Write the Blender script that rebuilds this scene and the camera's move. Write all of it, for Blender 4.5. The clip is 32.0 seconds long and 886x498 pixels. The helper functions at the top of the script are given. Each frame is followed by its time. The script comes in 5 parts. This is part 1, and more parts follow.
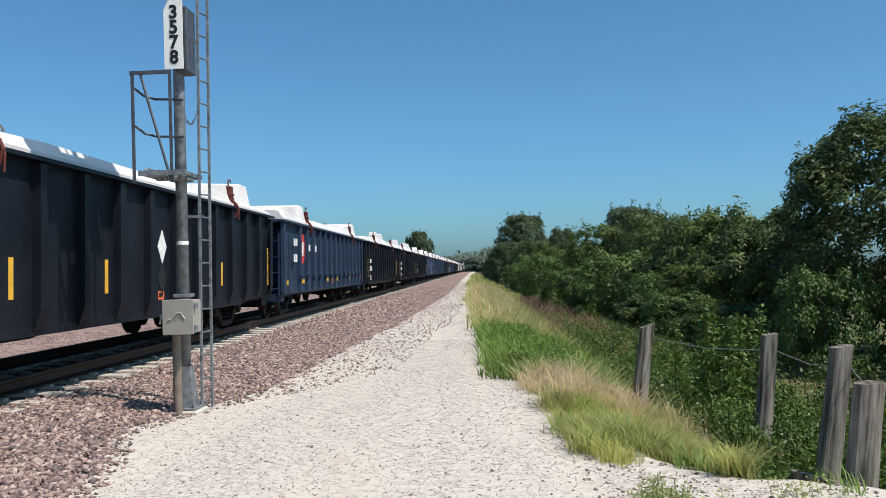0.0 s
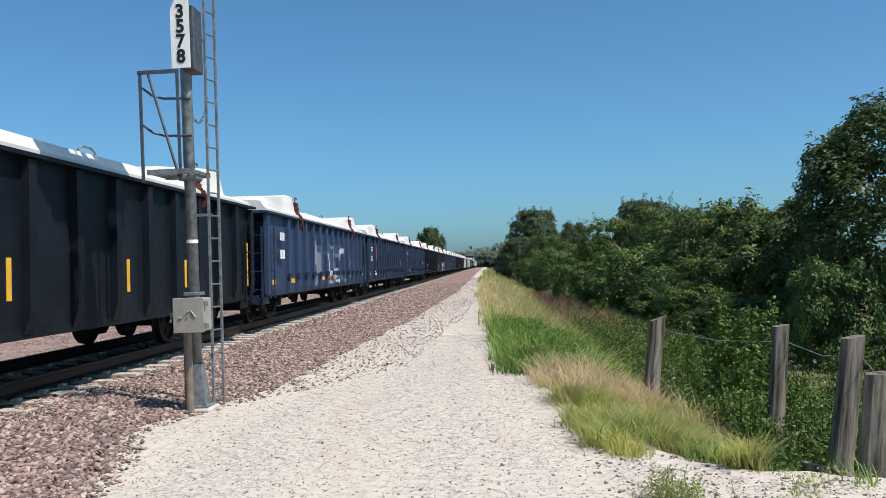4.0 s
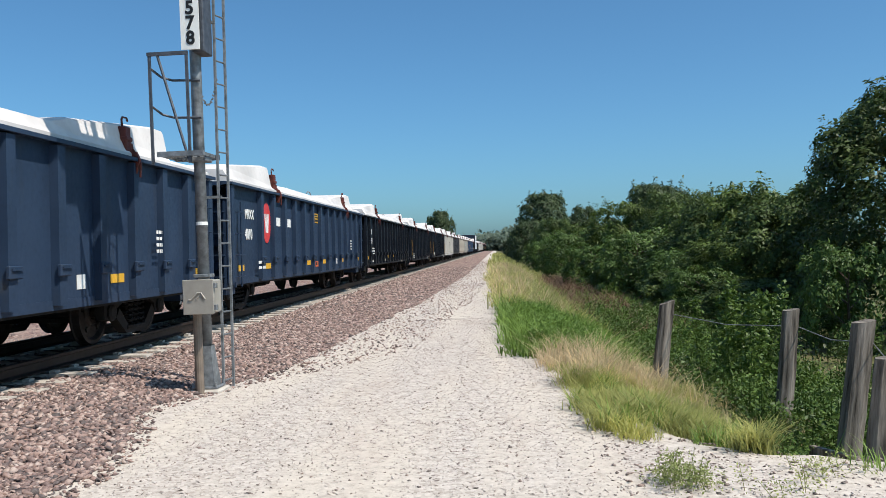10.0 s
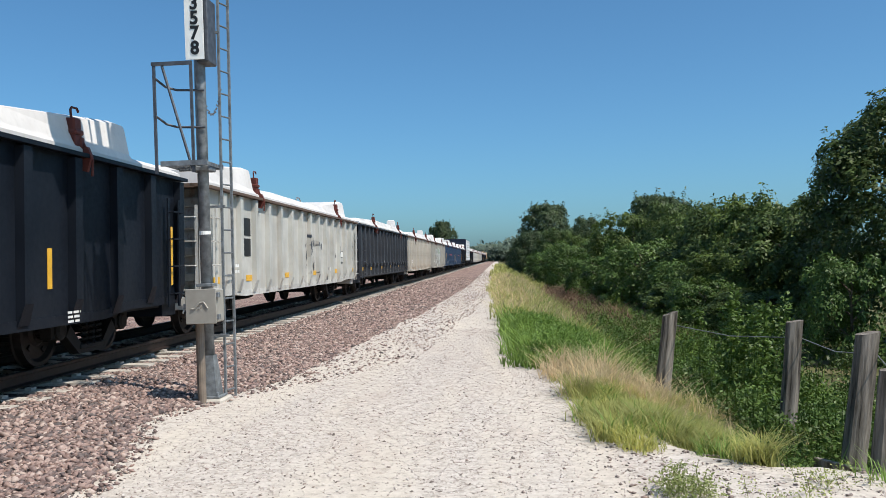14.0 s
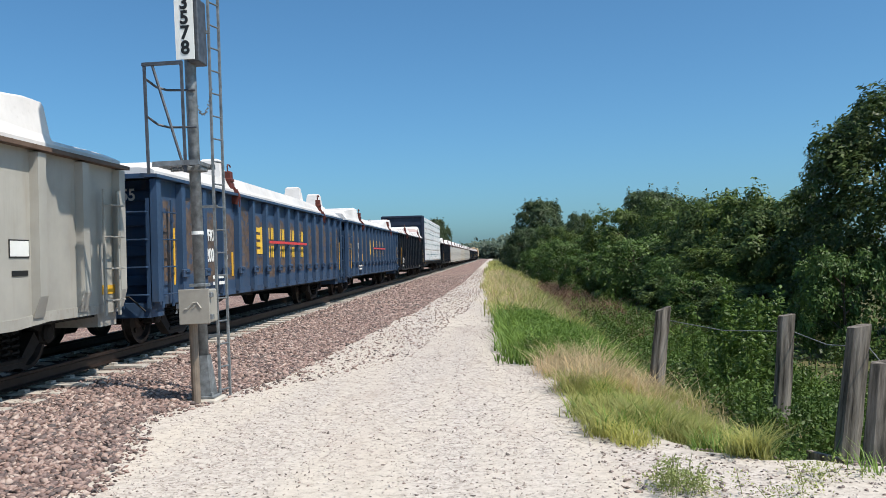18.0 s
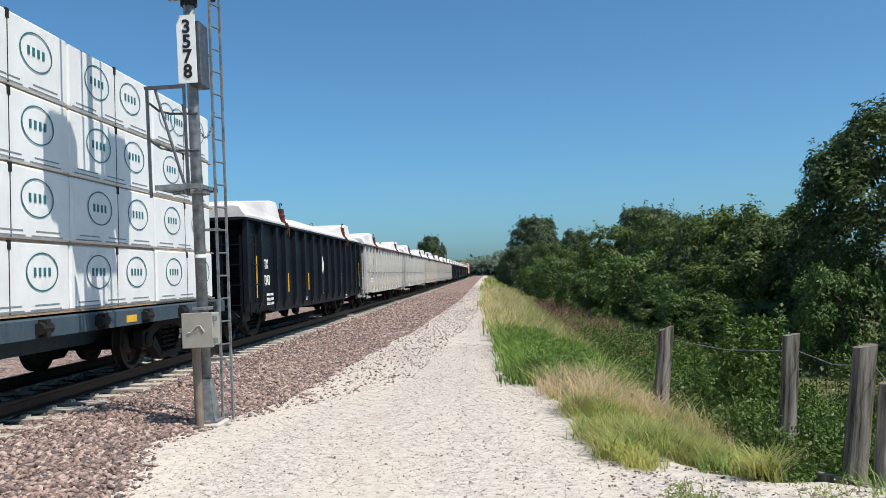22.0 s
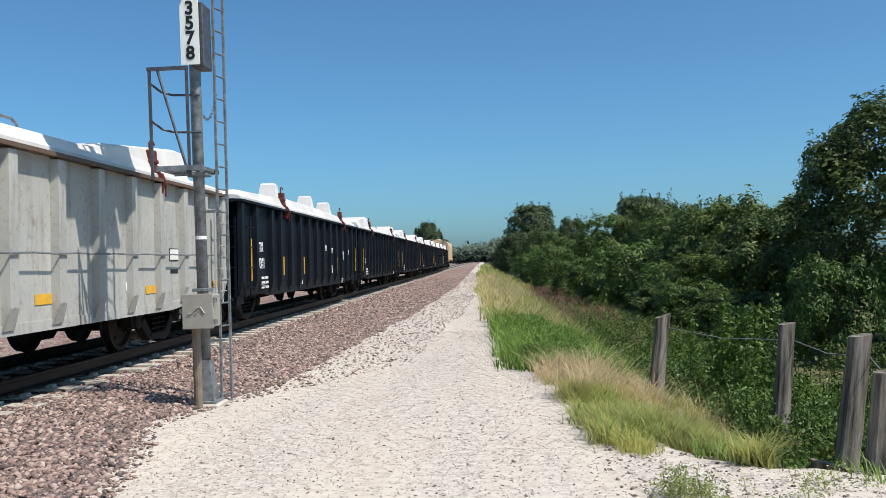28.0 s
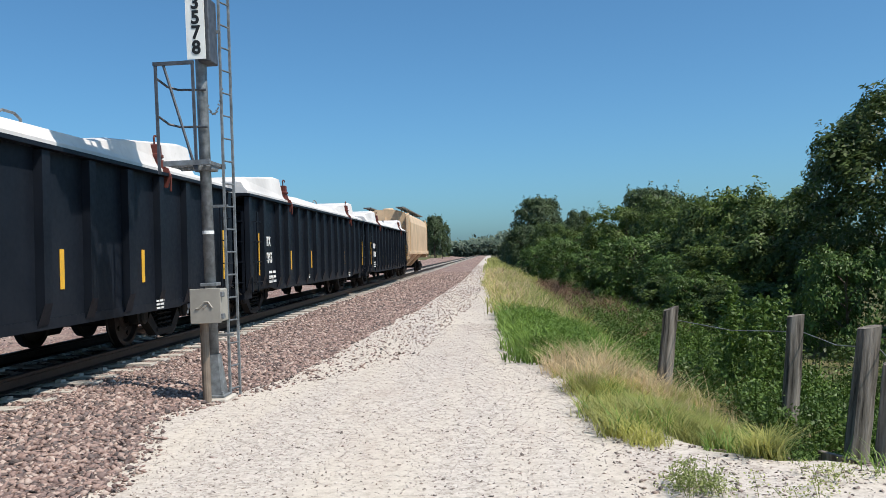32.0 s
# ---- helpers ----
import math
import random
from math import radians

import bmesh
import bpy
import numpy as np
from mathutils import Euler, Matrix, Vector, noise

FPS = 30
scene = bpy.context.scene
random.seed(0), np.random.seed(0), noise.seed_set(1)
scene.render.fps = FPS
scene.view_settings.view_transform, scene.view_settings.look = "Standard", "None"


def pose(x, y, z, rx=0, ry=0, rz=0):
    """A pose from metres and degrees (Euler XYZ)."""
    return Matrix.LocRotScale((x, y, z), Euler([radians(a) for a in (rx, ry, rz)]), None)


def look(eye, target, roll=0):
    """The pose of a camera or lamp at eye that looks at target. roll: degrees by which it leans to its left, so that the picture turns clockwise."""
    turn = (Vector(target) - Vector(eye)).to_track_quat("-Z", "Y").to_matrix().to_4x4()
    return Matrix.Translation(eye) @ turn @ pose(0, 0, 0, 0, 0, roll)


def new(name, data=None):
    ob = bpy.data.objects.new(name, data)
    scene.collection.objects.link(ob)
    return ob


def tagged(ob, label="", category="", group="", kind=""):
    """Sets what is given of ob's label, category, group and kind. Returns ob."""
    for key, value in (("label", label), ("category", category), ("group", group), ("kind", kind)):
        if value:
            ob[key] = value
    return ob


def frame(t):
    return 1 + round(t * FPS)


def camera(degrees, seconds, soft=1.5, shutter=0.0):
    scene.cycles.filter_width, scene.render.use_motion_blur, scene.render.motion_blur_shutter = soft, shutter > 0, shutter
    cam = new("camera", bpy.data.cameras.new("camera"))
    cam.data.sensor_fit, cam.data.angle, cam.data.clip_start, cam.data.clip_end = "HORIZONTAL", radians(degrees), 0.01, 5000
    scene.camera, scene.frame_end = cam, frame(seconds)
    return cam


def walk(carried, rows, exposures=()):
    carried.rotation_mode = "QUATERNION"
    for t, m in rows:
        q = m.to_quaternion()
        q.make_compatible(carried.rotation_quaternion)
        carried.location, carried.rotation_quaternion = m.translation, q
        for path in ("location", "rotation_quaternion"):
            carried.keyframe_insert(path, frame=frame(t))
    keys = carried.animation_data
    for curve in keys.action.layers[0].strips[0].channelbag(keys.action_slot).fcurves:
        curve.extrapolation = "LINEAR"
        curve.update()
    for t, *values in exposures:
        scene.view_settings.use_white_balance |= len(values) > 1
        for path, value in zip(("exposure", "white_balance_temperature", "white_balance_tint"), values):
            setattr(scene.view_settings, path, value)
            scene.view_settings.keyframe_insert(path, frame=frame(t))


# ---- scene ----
cam = camera(54.5, 32.0, soft=0.85)
PATH = [
    (0, (0.069, -0.208, 1.663), (-0.004, 1.79, 1.709), -0.6),
    (0.5, (0.09, -0.214, 1.664), (-0.001, 1.783, 1.706), -0.3),
    (1, (0.103, -0.193, 1.658), (0.014, 1.805, 1.687), -0.3),
    (1.5, (0.109, -0.205, 1.653), (0.019, 1.793, 1.668), -0.7),
    (2, (0.107, -0.206, 1.661), (0.011, 1.791, 1.69), -1.2),
    (2.5, (0.102, -0.201, 1.656), (0.002, 1.797, 1.693), -1.4),
    (3, (0.109, -0.207, 1.652), (0.008, 1.79, 1.692), -1.3),
    (3.5, (0.107, -0.202, 1.654), (0.006, 1.795, 1.694), -1.3),
    (5.5, (0.111, -0.2, 1.647), (0.005, 1.797, 1.669), -1.4),
    (6, (0.111, -0.218, 1.648), (-0.005, 1.779, 1.67), -1.4),
    (6.5, (0.114, -0.201, 1.646), (0.0, 1.796, 1.664), -1.3),
    (7, (0.12, -0.201, 1.652), (0.006, 1.796, 1.671), -1.2),
    (7.5, (0.111, -0.194, 1.649), (-0.004, 1.803, 1.661), -1.2),
    (8, (0.111, -0.204, 1.647), (-0.003, 1.792, 1.658), -1.2),
    (8.5, (0.116, -0.198, 1.652), (-0.002, 1.799, 1.664), -1.1),
    (9, (0.112, -0.212, 1.642), (-0.017, 1.783, 1.652), -0.9),
    (9.5, (0.115, -0.201, 1.645), (-0.015, 1.795, 1.65), -1.0),
    (10, (0.113, -0.197, 1.647), (-0.011, 1.799, 1.646), -1.1),
    (10.5, (0.114, -0.196, 1.648), (-0.007, 1.801, 1.64), -1.1),
    (11, (0.11, -0.183, 1.645), (-0.006, 1.813, 1.635), -1.2),
    (11.5, (0.111, -0.198, 1.64), (-0.005, 1.799, 1.627), -1.4),
    (12, (0.112, -0.185, 1.645), (0.0, 1.812, 1.649), -1.2),
    (12.5, (0.108, -0.187, 1.646), (-0.009, 1.809, 1.666), -1.1),
    (13, (0.103, -0.206, 1.642), (-0.021, 1.79, 1.672), -1.1),
    (13.5, (0.102, -0.201, 1.643), (-0.027, 1.794, 1.669), -0.8),
    (15.5, (0.112, -0.176, 1.641), (-0.013, 1.82, 1.662), -1.5),
    (16, (0.118, -0.188, 1.633), (-0.005, 1.808, 1.637), -1.4),
    (16.5, (0.116, -0.171, 1.638), (-0.011, 1.825, 1.633), -1.4),
    (17, (0.117, -0.195, 1.635), (0.003, 1.801, 1.633), -1.3),
    (17.5, (0.116, -0.182, 1.645), (0.005, 1.815, 1.648), -1.4),
    (18, (0.117, -0.201, 1.641), (0.002, 1.796, 1.659), -1.5),
    (18.5, (0.126, -0.186, 1.642), (0.014, 1.811, 1.657), -1.5),
    (19, (0.124, -0.192, 1.637), (0.01, 1.805, 1.653), -1.5),
    (19.5, (0.122, -0.186, 1.645), (0.007, 1.811, 1.659), -1.6),
    (20, (0.115, -0.173, 1.646), (0.002, 1.824, 1.657), -1.6),
    (20.5, (0.111, -0.178, 1.643), (-0.002, 1.819, 1.656), -1.4),
    (21, (0.091, -0.183, 1.67), (-0.017, 1.814, 1.697), -1.1),
    (21.5, (0.041, -0.194, 1.692), (-0.058, 1.803, 1.744), -1.4),
    (22, (0.014, -0.201, 1.699), (-0.087, 1.795, 1.756), -1.9),
    (22.5, (-0.002, -0.247, 1.687), (-0.09, 1.75, 1.738), -2.1),
    (23, (-0.007, -0.235, 1.691), (-0.101, 1.762, 1.729), -2.0),
    (23.5, (-0.01, -0.253, 1.688), (-0.115, 1.744, 1.723), -1.7),
    (24, (-0.012, -0.248, 1.686), (-0.126, 1.749, 1.723), -1.5),
    (24.5, (-0.008, -0.238, 1.692), (-0.128, 1.758, 1.722), -1.4),
    (25, (-0.004, -0.258, 1.681), (-0.124, 1.738, 1.71), -1.4),
    (25.5, (-0.012, -0.249, 1.682), (-0.125, 1.747, 1.707), -1.3),
    (27.5, (-0.016, -0.262, 1.686), (-0.111, 1.736, 1.715), -0.9),
    (28, (-0.02, -0.258, 1.683), (-0.114, 1.74, 1.708), -1.1),
    (28.5, (-0.025, -0.247, 1.686), (-0.121, 1.751, 1.71), -1.1),
    (29, (-0.019, -0.225, 1.687), (-0.117, 1.773, 1.699), -1.2),
    (29.5, (-0.019, -0.247, 1.683), (-0.116, 1.75, 1.693), -1.4),
    (30, (-0.017, -0.249, 1.688), (-0.119, 1.749, 1.698), -1.5),
    (30.5, (-0.009, -0.235, 1.688), (-0.114, 1.762, 1.699), -1.5),
    (31, (-0.018, -0.252, 1.687), (-0.126, 1.745, 1.702), -1.5),
    (31.5, (-0.023, -0.261, 1.68), (-0.133, 1.736, 1.698), -1.4),
    (32, (-0.025, -0.245, 1.683), (-0.135, 1.752, 1.693), -1.4),
]
walk(cam, [(t, look(e, g, r)) for t, e, g, r in PATH])

# ---- light ----
SUN_ELEV = radians(58)
SUN_FROM = Vector((0.88 * math.cos(SUN_ELEV), -0.475 * math.cos(SUN_ELEV), math.sin(SUN_ELEV)))
world = bpy.data.worlds.new("sky")
scene.world = world
world.use_nodes = True
wn = world.node_tree.nodes
sky = wn.new("ShaderNodeTexSky")
sky.sky_type = "NISHITA"
sky.sun_disc = False
sky.sun_elevation = SUN_ELEV
sky.sun_rotation = math.atan2(0.88, -0.475)
sky.air_density = 0.8
sky.dust_density = 1.5
sky.ozone_density = 8.0
wn["Background"].inputs["Strength"].default_value = 0.097
clear = wn.new("ShaderNodeMix")
clear.data_type, clear.blend_type = "RGBA", "MULTIPLY"
clear.inputs["Factor"].default_value = 1.0
clear.inputs["B"].default_value = (0.96, 1.38, 1.37, 1)
world.node_tree.links.new(sky.outputs[0], clear.inputs["A"])
world.node_tree.links.new(clear.outputs["Result"], wn["Background"].inputs["Color"])
sun = new("sun", bpy.data.lights.new("sun", "SUN"))
sun.data.energy = 5.0
sun.data.angle = radians(0.53)
sun.data.color = (1.0, 0.93, 0.84)
sun.matrix_world = look(SUN_FROM * 50, (0, 0, 0))
scene.view_settings.exposure = 0.12


# ---- materials ----
class Mat:
    """A node material in the making: n() adds a node, link() joins two."""

    def __init__(self, name, rough=0.6, metal=0.0, spec=0.4):
        self.m = bpy.data.materials.new(name)
        self.m.use_nodes = True
        self.t = self.m.node_tree
        self.b = self.t.nodes["Principled BSDF"]
        self.b.inputs["Roughness"].default_value = rough
        self.b.inputs["Metallic"].default_value = metal
        self.b.inputs["Specular IOR Level"].default_value = spec
        self.co = self.t.nodes.new("ShaderNodeTexCoord")

    def n(self, kind, **values):
        node = self.t.nodes.new(kind)
        for k, v in values.items():
            node.inputs[k.replace("_", " ")].default_value = v
        return node

    def link(self, a, b):
        self.t.links.new(a, b)

    def coords(self, scale=(1, 1, 1), which="Object"):
        mp = self.n("ShaderNodeMapping", Scale=scale)
        self.link(self.co.outputs[which], mp.inputs["Vector"])
        return mp.outputs["Vector"]

    def noise(self, scale, detail=4, stretch=(1, 1, 1), rough=0.55, which="Object"):
        nz = self.n("ShaderNodeTexNoise", Scale=scale, Detail=detail, Roughness=rough)
        self.link(self.coords(stretch, which), nz.inputs["Vector"])
        return nz.outputs["Fac"]

    def ramp(self, fac, stops):
        r = self.t.nodes.new("ShaderNodeValToRGB")
        els = r.color_ramp.elements
        while len(els) < len(stops):
            els.new(0.5)
        for e, (p, c) in zip(els, stops):
            e.position = p
            e.color = (*c, 1) if len(c) == 3 else c
        self.link(fac, r.inputs["Fac"])
        return r.outputs["Color"]

    def mask(self, fac, lo, hi):
        mr = self.n("ShaderNodeMapRange")
        mr.inputs["From Min"].default_value = lo
        mr.inputs["From Max"].default_value = hi
        self.link(fac, mr.inputs["Value"])
        return mr.outputs["Result"]

    def mix(self, fac, a, b, mode="MIX"):
        mx = self.t.nodes.new("ShaderNodeMix")
        mx.data_type = "RGBA"
        mx.blend_type = mode
        for sock, v in ((mx.inputs["Factor"], fac), (mx.inputs["A"], a), (mx.inputs["B"], b)):
            if isinstance(v, (int, float)):
                sock.default_value = v
            elif isinstance(v, tuple):
                sock.default_value = (*v, 1)
            else:
                self.link(v, sock)
        return mx.outputs["Result"]

    def math(self, op, a, b=0.0):
        mt = self.t.nodes.new("ShaderNodeMath")
        mt.operation = op
        for sock, v in ((mt.inputs[0], a), (mt.inputs[1], b)):
            if isinstance(v, (int, float)):
                sock.default_value = v
            else:
                self.link(v, sock)
        return mt.outputs["Value"]

    def axis(self, which="Object"):
        sp = self.t.nodes.new("ShaderNodeSeparateXYZ")
        self.link(self.co.outputs[which], sp.inputs["Vector"])
        return sp.outputs

    def random(self):
        return self.t.nodes.new("ShaderNodeObjectInfo").outputs["Random"]

    def island(self):
        return self.t.nodes.new("ShaderNodeNewGeometry").outputs["Random Per Island"]

    def colour(self, c):
        if isinstance(c, tuple):
            self.b.inputs["Base Color"].default_value = (*c, 1)
        else:
            self.link(c, self.b.inputs["Base Color"])
        return self

    def rough(self, v):
        self.link(v, self.b.inputs["Roughness"])
        return self

    def bump(self, height, strength=0.3, distance=0.01):
        bp = self.n("ShaderNodeBump", Strength=strength, Distance=distance)
        self.link(height, bp.inputs["Height"])
        self.link(bp.outputs["Normal"], self.b.inputs["Normal"])
        return self


def painted(name, base, dirt=(0.16, 0.13, 0.1), amount=0.5, rough=0.45, rust=0.0, run=(0.52, 0.78), spec=0.2):
    """Weathered paint: cloudy fading, runs down the side, grime, specks of rust."""
    m = Mat(name, rough, 0, spec)
    cloud = m.noise(0.9, 5)
    fade = m.mix(m.mask(cloud, 0.3, 0.75), tuple(c * 0.8 for c in base), tuple(min(1, c * 1.18 + 0.006) for c in base))
    runs = m.noise(5.0, 5, (1.2, 1.2, 0.12), 0.6)
    col = m.mix(m.math("MULTIPLY", m.mask(runs, *run), amount), fade, dirt)
    grime = m.noise(14.0, 6)
    col = m.mix(m.math("MULTIPLY", m.mask(grime, 0.55, 0.8), amount * 0.6), col, tuple(c * 0.6 for c in dirt))
    if rust:
        spots = m.noise(3.2, 8, (1, 1, 0.45), 0.7)
        col = m.mix(m.math("MULTIPLY", m.mask(spots, 0.62 - 0.1 * rust, 0.68 - 0.08 * rust), min(1, rust)), col, (0.2, 0.085, 0.04))
    m.colour(col)
    m.rough(m.mask(grime, -0.9, 2.2 - rough))
    m.bump(m.noise(2.2, 3), 0.18, 0.03)
    return m.m


def plain(name, base, rough=0.6, metal=0.0, spread=0.2, scale=8.0, bump=0.15):
    m = Mat(name, rough, metal)
    nz = m.noise(scale, 5)
    m.colour(m.mix(m.mask(nz, 0.3, 0.7), tuple(c * (1 - spread) for c in base), tuple(min(1, c * (1 + spread)) for c in base)))
    m.bump(m.noise(scale * 4, 3), bump, 0.004)
    return m.m


def bare_patches(name, base, patch, lo, hi, fill, step=1.0533, vary=0.0):
    """Paint with a worn, scratched field in each bay between the side posts."""
    m = Mat(name, 0.55)
    ax = m.axis()
    cloud = m.mix(m.mask(m.noise(1.2, 5), 0.3, 0.7), tuple(c * 0.8 for c in base), tuple(c * 1.15 for c in base))
    grime = m.noise(9.0, 6, (1, 1, 0.3))
    paint = m.mix(m.math("MULTIPLY", m.mask(grime, 0.5, 0.8), 0.4), cloud, (0.14, 0.1, 0.07))
    f = m.math("ABSOLUTE", m.math("SUBTRACT", m.math("FRACT", m.math("DIVIDE", m.math("SUBTRACT", ax["Y"], 0.05), step)), 0.5))
    wob = m.math("MULTIPLY", m.math("SUBTRACT", m.noise(6.0, 4), 0.5), 0.12)
    cell = m.t.nodes.new("ShaderNodeTexWhiteNoise")
    cell.noise_dimensions = "1D"
    m.link(m.math("FLOOR", m.math("DIVIDE", m.math("SUBTRACT", ax["Y"], 0.05), step)), cell.inputs["W"])
    up = m.math("ADD", ax["Z"], m.math("MULTIPLY", m.math("SUBTRACT", cell.outputs["Value"], 0.5), vary))
    inside = m.math("MULTIPLY", m.mask(m.math("ADD", f, wob), 0.41, 0.39), m.math("MULTIPLY", m.mask(up, lo, lo + 0.06), m.mask(m.math("ADD", up, m.math("MULTIPLY", m.math("MULTIPLY", f, f), 0.9)), hi, hi - 0.05)))
    scratch = m.mask(m.noise(4.5, 6, (1, 1.2, 1.6), 0.65), 0.52 - 0.14 * fill, 0.56 - 0.1 * fill)
    tone = m.mix(m.mask(m.noise(7, 5), 0.35, 0.65), patch, tuple(c * 0.45 for c in patch))
    m.colour(m.mix(m.math("MULTIPLY", inside, scratch), paint, tone))
    m.bump(m.noise(2.2, 3), 0.2, 0.03)
    return m.m


def graffiti(name, base, y0, y1, ztop, palette, line, scale=1.5, cover=1.0, second=None):
    """Paint with a sprayed band of lettering-like shapes over panels and posts alike."""
    m = Mat(name, 0.5)
    ax = m.axis()
    cloud = m.mix(m.mask(m.noise(1.2, 5), 0.3, 0.7), tuple(c * 0.8 for c in base), tuple(c * 1.15 for c in base))
    runs = m.noise(5.0, 5, (1.2, 1.2, 0.12), 0.6)
    paint = m.mix(m.math("MULTIPLY", m.mask(runs, 0.52, 0.78), 0.45), cloud, second or tuple(c * 1.6 for c in base))
    warp = m.n("ShaderNodeTexNoise", Scale=1.7, Detail=2.0)
    m.link(m.coords((0.2, 1, 1)), warp.inputs["Vector"])
    bent = m.t.nodes.new("ShaderNodeVectorMath")
    bent.operation = "ADD"
    m.link(m.coords((0.0, 1.25, 0.8)), bent.inputs[0])
    m.link(warp.outputs["Color"], bent.inputs[1])
    cells = m.n("ShaderNodeTexVoronoi", Scale=scale)
    edges = m.n("ShaderNodeTexVoronoi", Scale=scale)
    edges.feature = "DISTANCE_TO_EDGE"
    for v in (cells, edges):
        m.link(bent.outputs[0], v.inputs["Vector"])
    n = len(palette) - 1
    fillc = m.ramp(cells.outputs["Color"], [(0.2 + 0.6 * i / max(1, n), c) for i, c in enumerate(palette)])
    art = m.mix(m.mask(edges.outputs["Distance"], 0.09, 0.06), fillc, line)
    wob = m.math("MULTIPLY", m.math("SUBTRACT", m.noise(1.6, 3, (0.2, 1, 0.4)), 0.5), 1.1)
    inside = m.math("MULTIPLY", m.mask(m.math("ADD", ax["Y"], wob), y0, y0 + 0.05), m.math("MULTIPLY", m.mask(m.math("ADD", ax["Y"], wob), y1, y1 - 0.05), m.mask(m.math("ADD", ax["Z"], wob), ztop, ztop - 0.04)))
    if cover < 1.0:
        inside = m.math("MULTIPLY", inside, m.mask(m.noise(1.5, 3, (0.2, 1, 0.8)), 0.62 - 0.3 * cover, 0.64 - 0.3 * cover))
    m.colour(m.mix(inside, paint, art))
    m.bump(m.noise(2.2, 3), 0.18, 0.03)
    return m.m


BLACK = painted("black_car_paint", (0.006, 0.0088, 0.0145), (0.013, 0.015, 0.019), 0.3, 0.3, spec=0.12)
GREYBLACK = painted("faded_charcoal_paint", (0.045, 0.05, 0.06), (0.1, 0.09, 0.08), 0.4, 0.5)
BLUE = painted("dark_blue_car_paint", (0.021, 0.04, 0.077), (0.04, 0.044, 0.05), 0.4, 0.42)
BLUE2 = painted("bright_blue_car_paint", (0.034, 0.068, 0.13), (0.09, 0.085, 0.08), 0.5, 0.5, 0.12)
WHITE = painted("weathered_white_car_paint", (0.52, 0.515, 0.485), (0.26, 0.19, 0.13), 0.8, 0.55, 0.45)
WHITE2 = painted("rusty_cream_car_paint", (0.5, 0.47, 0.41), (0.34, 0.2, 0.11), 0.8, 0.6, 0.6)
PANEL_RUST = bare_patches("blue_paint_peeled_to_rust", (0.034, 0.068, 0.13), (0.15, 0.105, 0.08), 1.0, 2.34, 0.95, vary=0.25)
PANEL_TAN = bare_patches("cream_paint_worn_to_tan", (0.5, 0.47, 0.41), (0.36, 0.225, 0.125), 0.8, 1.75, 0.9, vary=0.6)
SPRAY_ICE = graffiti("black_paint_sprayed_pale_blue_and_maroon", (0.009, 0.011, 0.015), 8.9, 14.2, 1.62, [(0.26, 0.44, 0.48), (0.18, 0.05, 0.08), (0.33, 0.46, 0.48), (0.2, 0.06, 0.09), (0.2, 0.36, 0.42)], (0.42, 0.5, 0.52), 2.1, 0.78)
WHITE3 = painted("greyed_white_car_paint", (0.42, 0.415, 0.385), (0.2, 0.16, 0.12), 0.8, 0.55, 0.4)
GREYWHITE = painted("dirty_grey_white_car_paint", (0.37, 0.355, 0.315), (0.22, 0.17, 0.12), 0.6, 0.55, 0.3)
STREAKED = painted("cream_paint_streaked_with_rust", (0.5, 0.47, 0.42), (0.3, 0.15, 0.08), 0.55, 0.6, 0.55, (0.52, 0.72))
SPRAY_GREEN = graffiti("grey_paint_sprayed_white_and_green", (0.37, 0.355, 0.315), 3.4, 9.4, 2.2, [(0.33, 0.345, 0.345), (0.42, 0.44, 0.44), (0.27, 0.36, 0.24), (0.36, 0.375, 0.38), (0.12, 0.14, 0.15)], (0.56, 0.58, 0.57), 2.3, 0.62, (0.26, 0.22, 0.17))
SCRATCHED = bare_patches("white_paint_scratched_to_rust", (0.55, 0.545, 0.51), (0.5, 0.31, 0.18), 1.0, 1.78, 0.28, vary=0.4)
RUSTEDGE = painted("rust_brown_steel_edge", (0.13, 0.085, 0.06), (0.1, 0.06, 0.04), 0.6, 0.7)
SPRAY_WHITE = graffiti("dark_blue_paint_sprayed_white", (0.027, 0.049, 0.105), 4.5, 12.5, 2.1, [(0.6, 0.62, 0.65), (0.027, 0.049, 0.105), (0.55, 0.58, 0.62)], (0.05, 0.09, 0.18), 1.2, 0.3)
SPRAY_DARK = graffiti("white_paint_with_black_blots", (0.5, 0.49, 0.45), 7.0, 13.5, 2.1, [(0.03, 0.03, 0.035), (0.04, 0.05, 0.07)], (0.4, 0.38, 0.34), 1.2, 0.12, (0.34, 0.24, 0.15))
TAN = painted("tan_hopper_paint", (0.62, 0.45, 0.29), (0.3, 0.22, 0.15), 0.4, 0.5, 0.1)
LID = painted("white_fibreglass", (0.67, 0.64, 0.615), (0.5, 0.46, 0.42), 0.3, 0.5)
REDSTEEL = painted("red_oxide_steel", (0.125, 0.034, 0.026), (0.03, 0.017, 0.014), 0.5, 0.6)
UNDER = plain("grimy_black_steel", (0.014, 0.013, 0.012), 0.75, 0.2, 0.4)
WHEEL = plain("wheel_steel", (0.035, 0.03, 0.028), 0.55, 0.6, 0.4)
RAILTOP = plain("rail_steel", (0.034, 0.024, 0.02), 0.5, 0.5, 0.3)
GALV = plain("galvanised_steel", (0.2, 0.215, 0.225), 0.55, 0.4, 0.4, 12)
# Darker copy of GALV: the shaded look against the sky is in the colour.
DARKGALV = plain("shade_darkened_steel", (0.085, 0.092, 0.105), 0.5, 0.4, 0.35, 12)
BOXGREY = plain("grey_cast_enclosure", (0.33, 0.31, 0.27), 0.5, 0.1, 0.1)
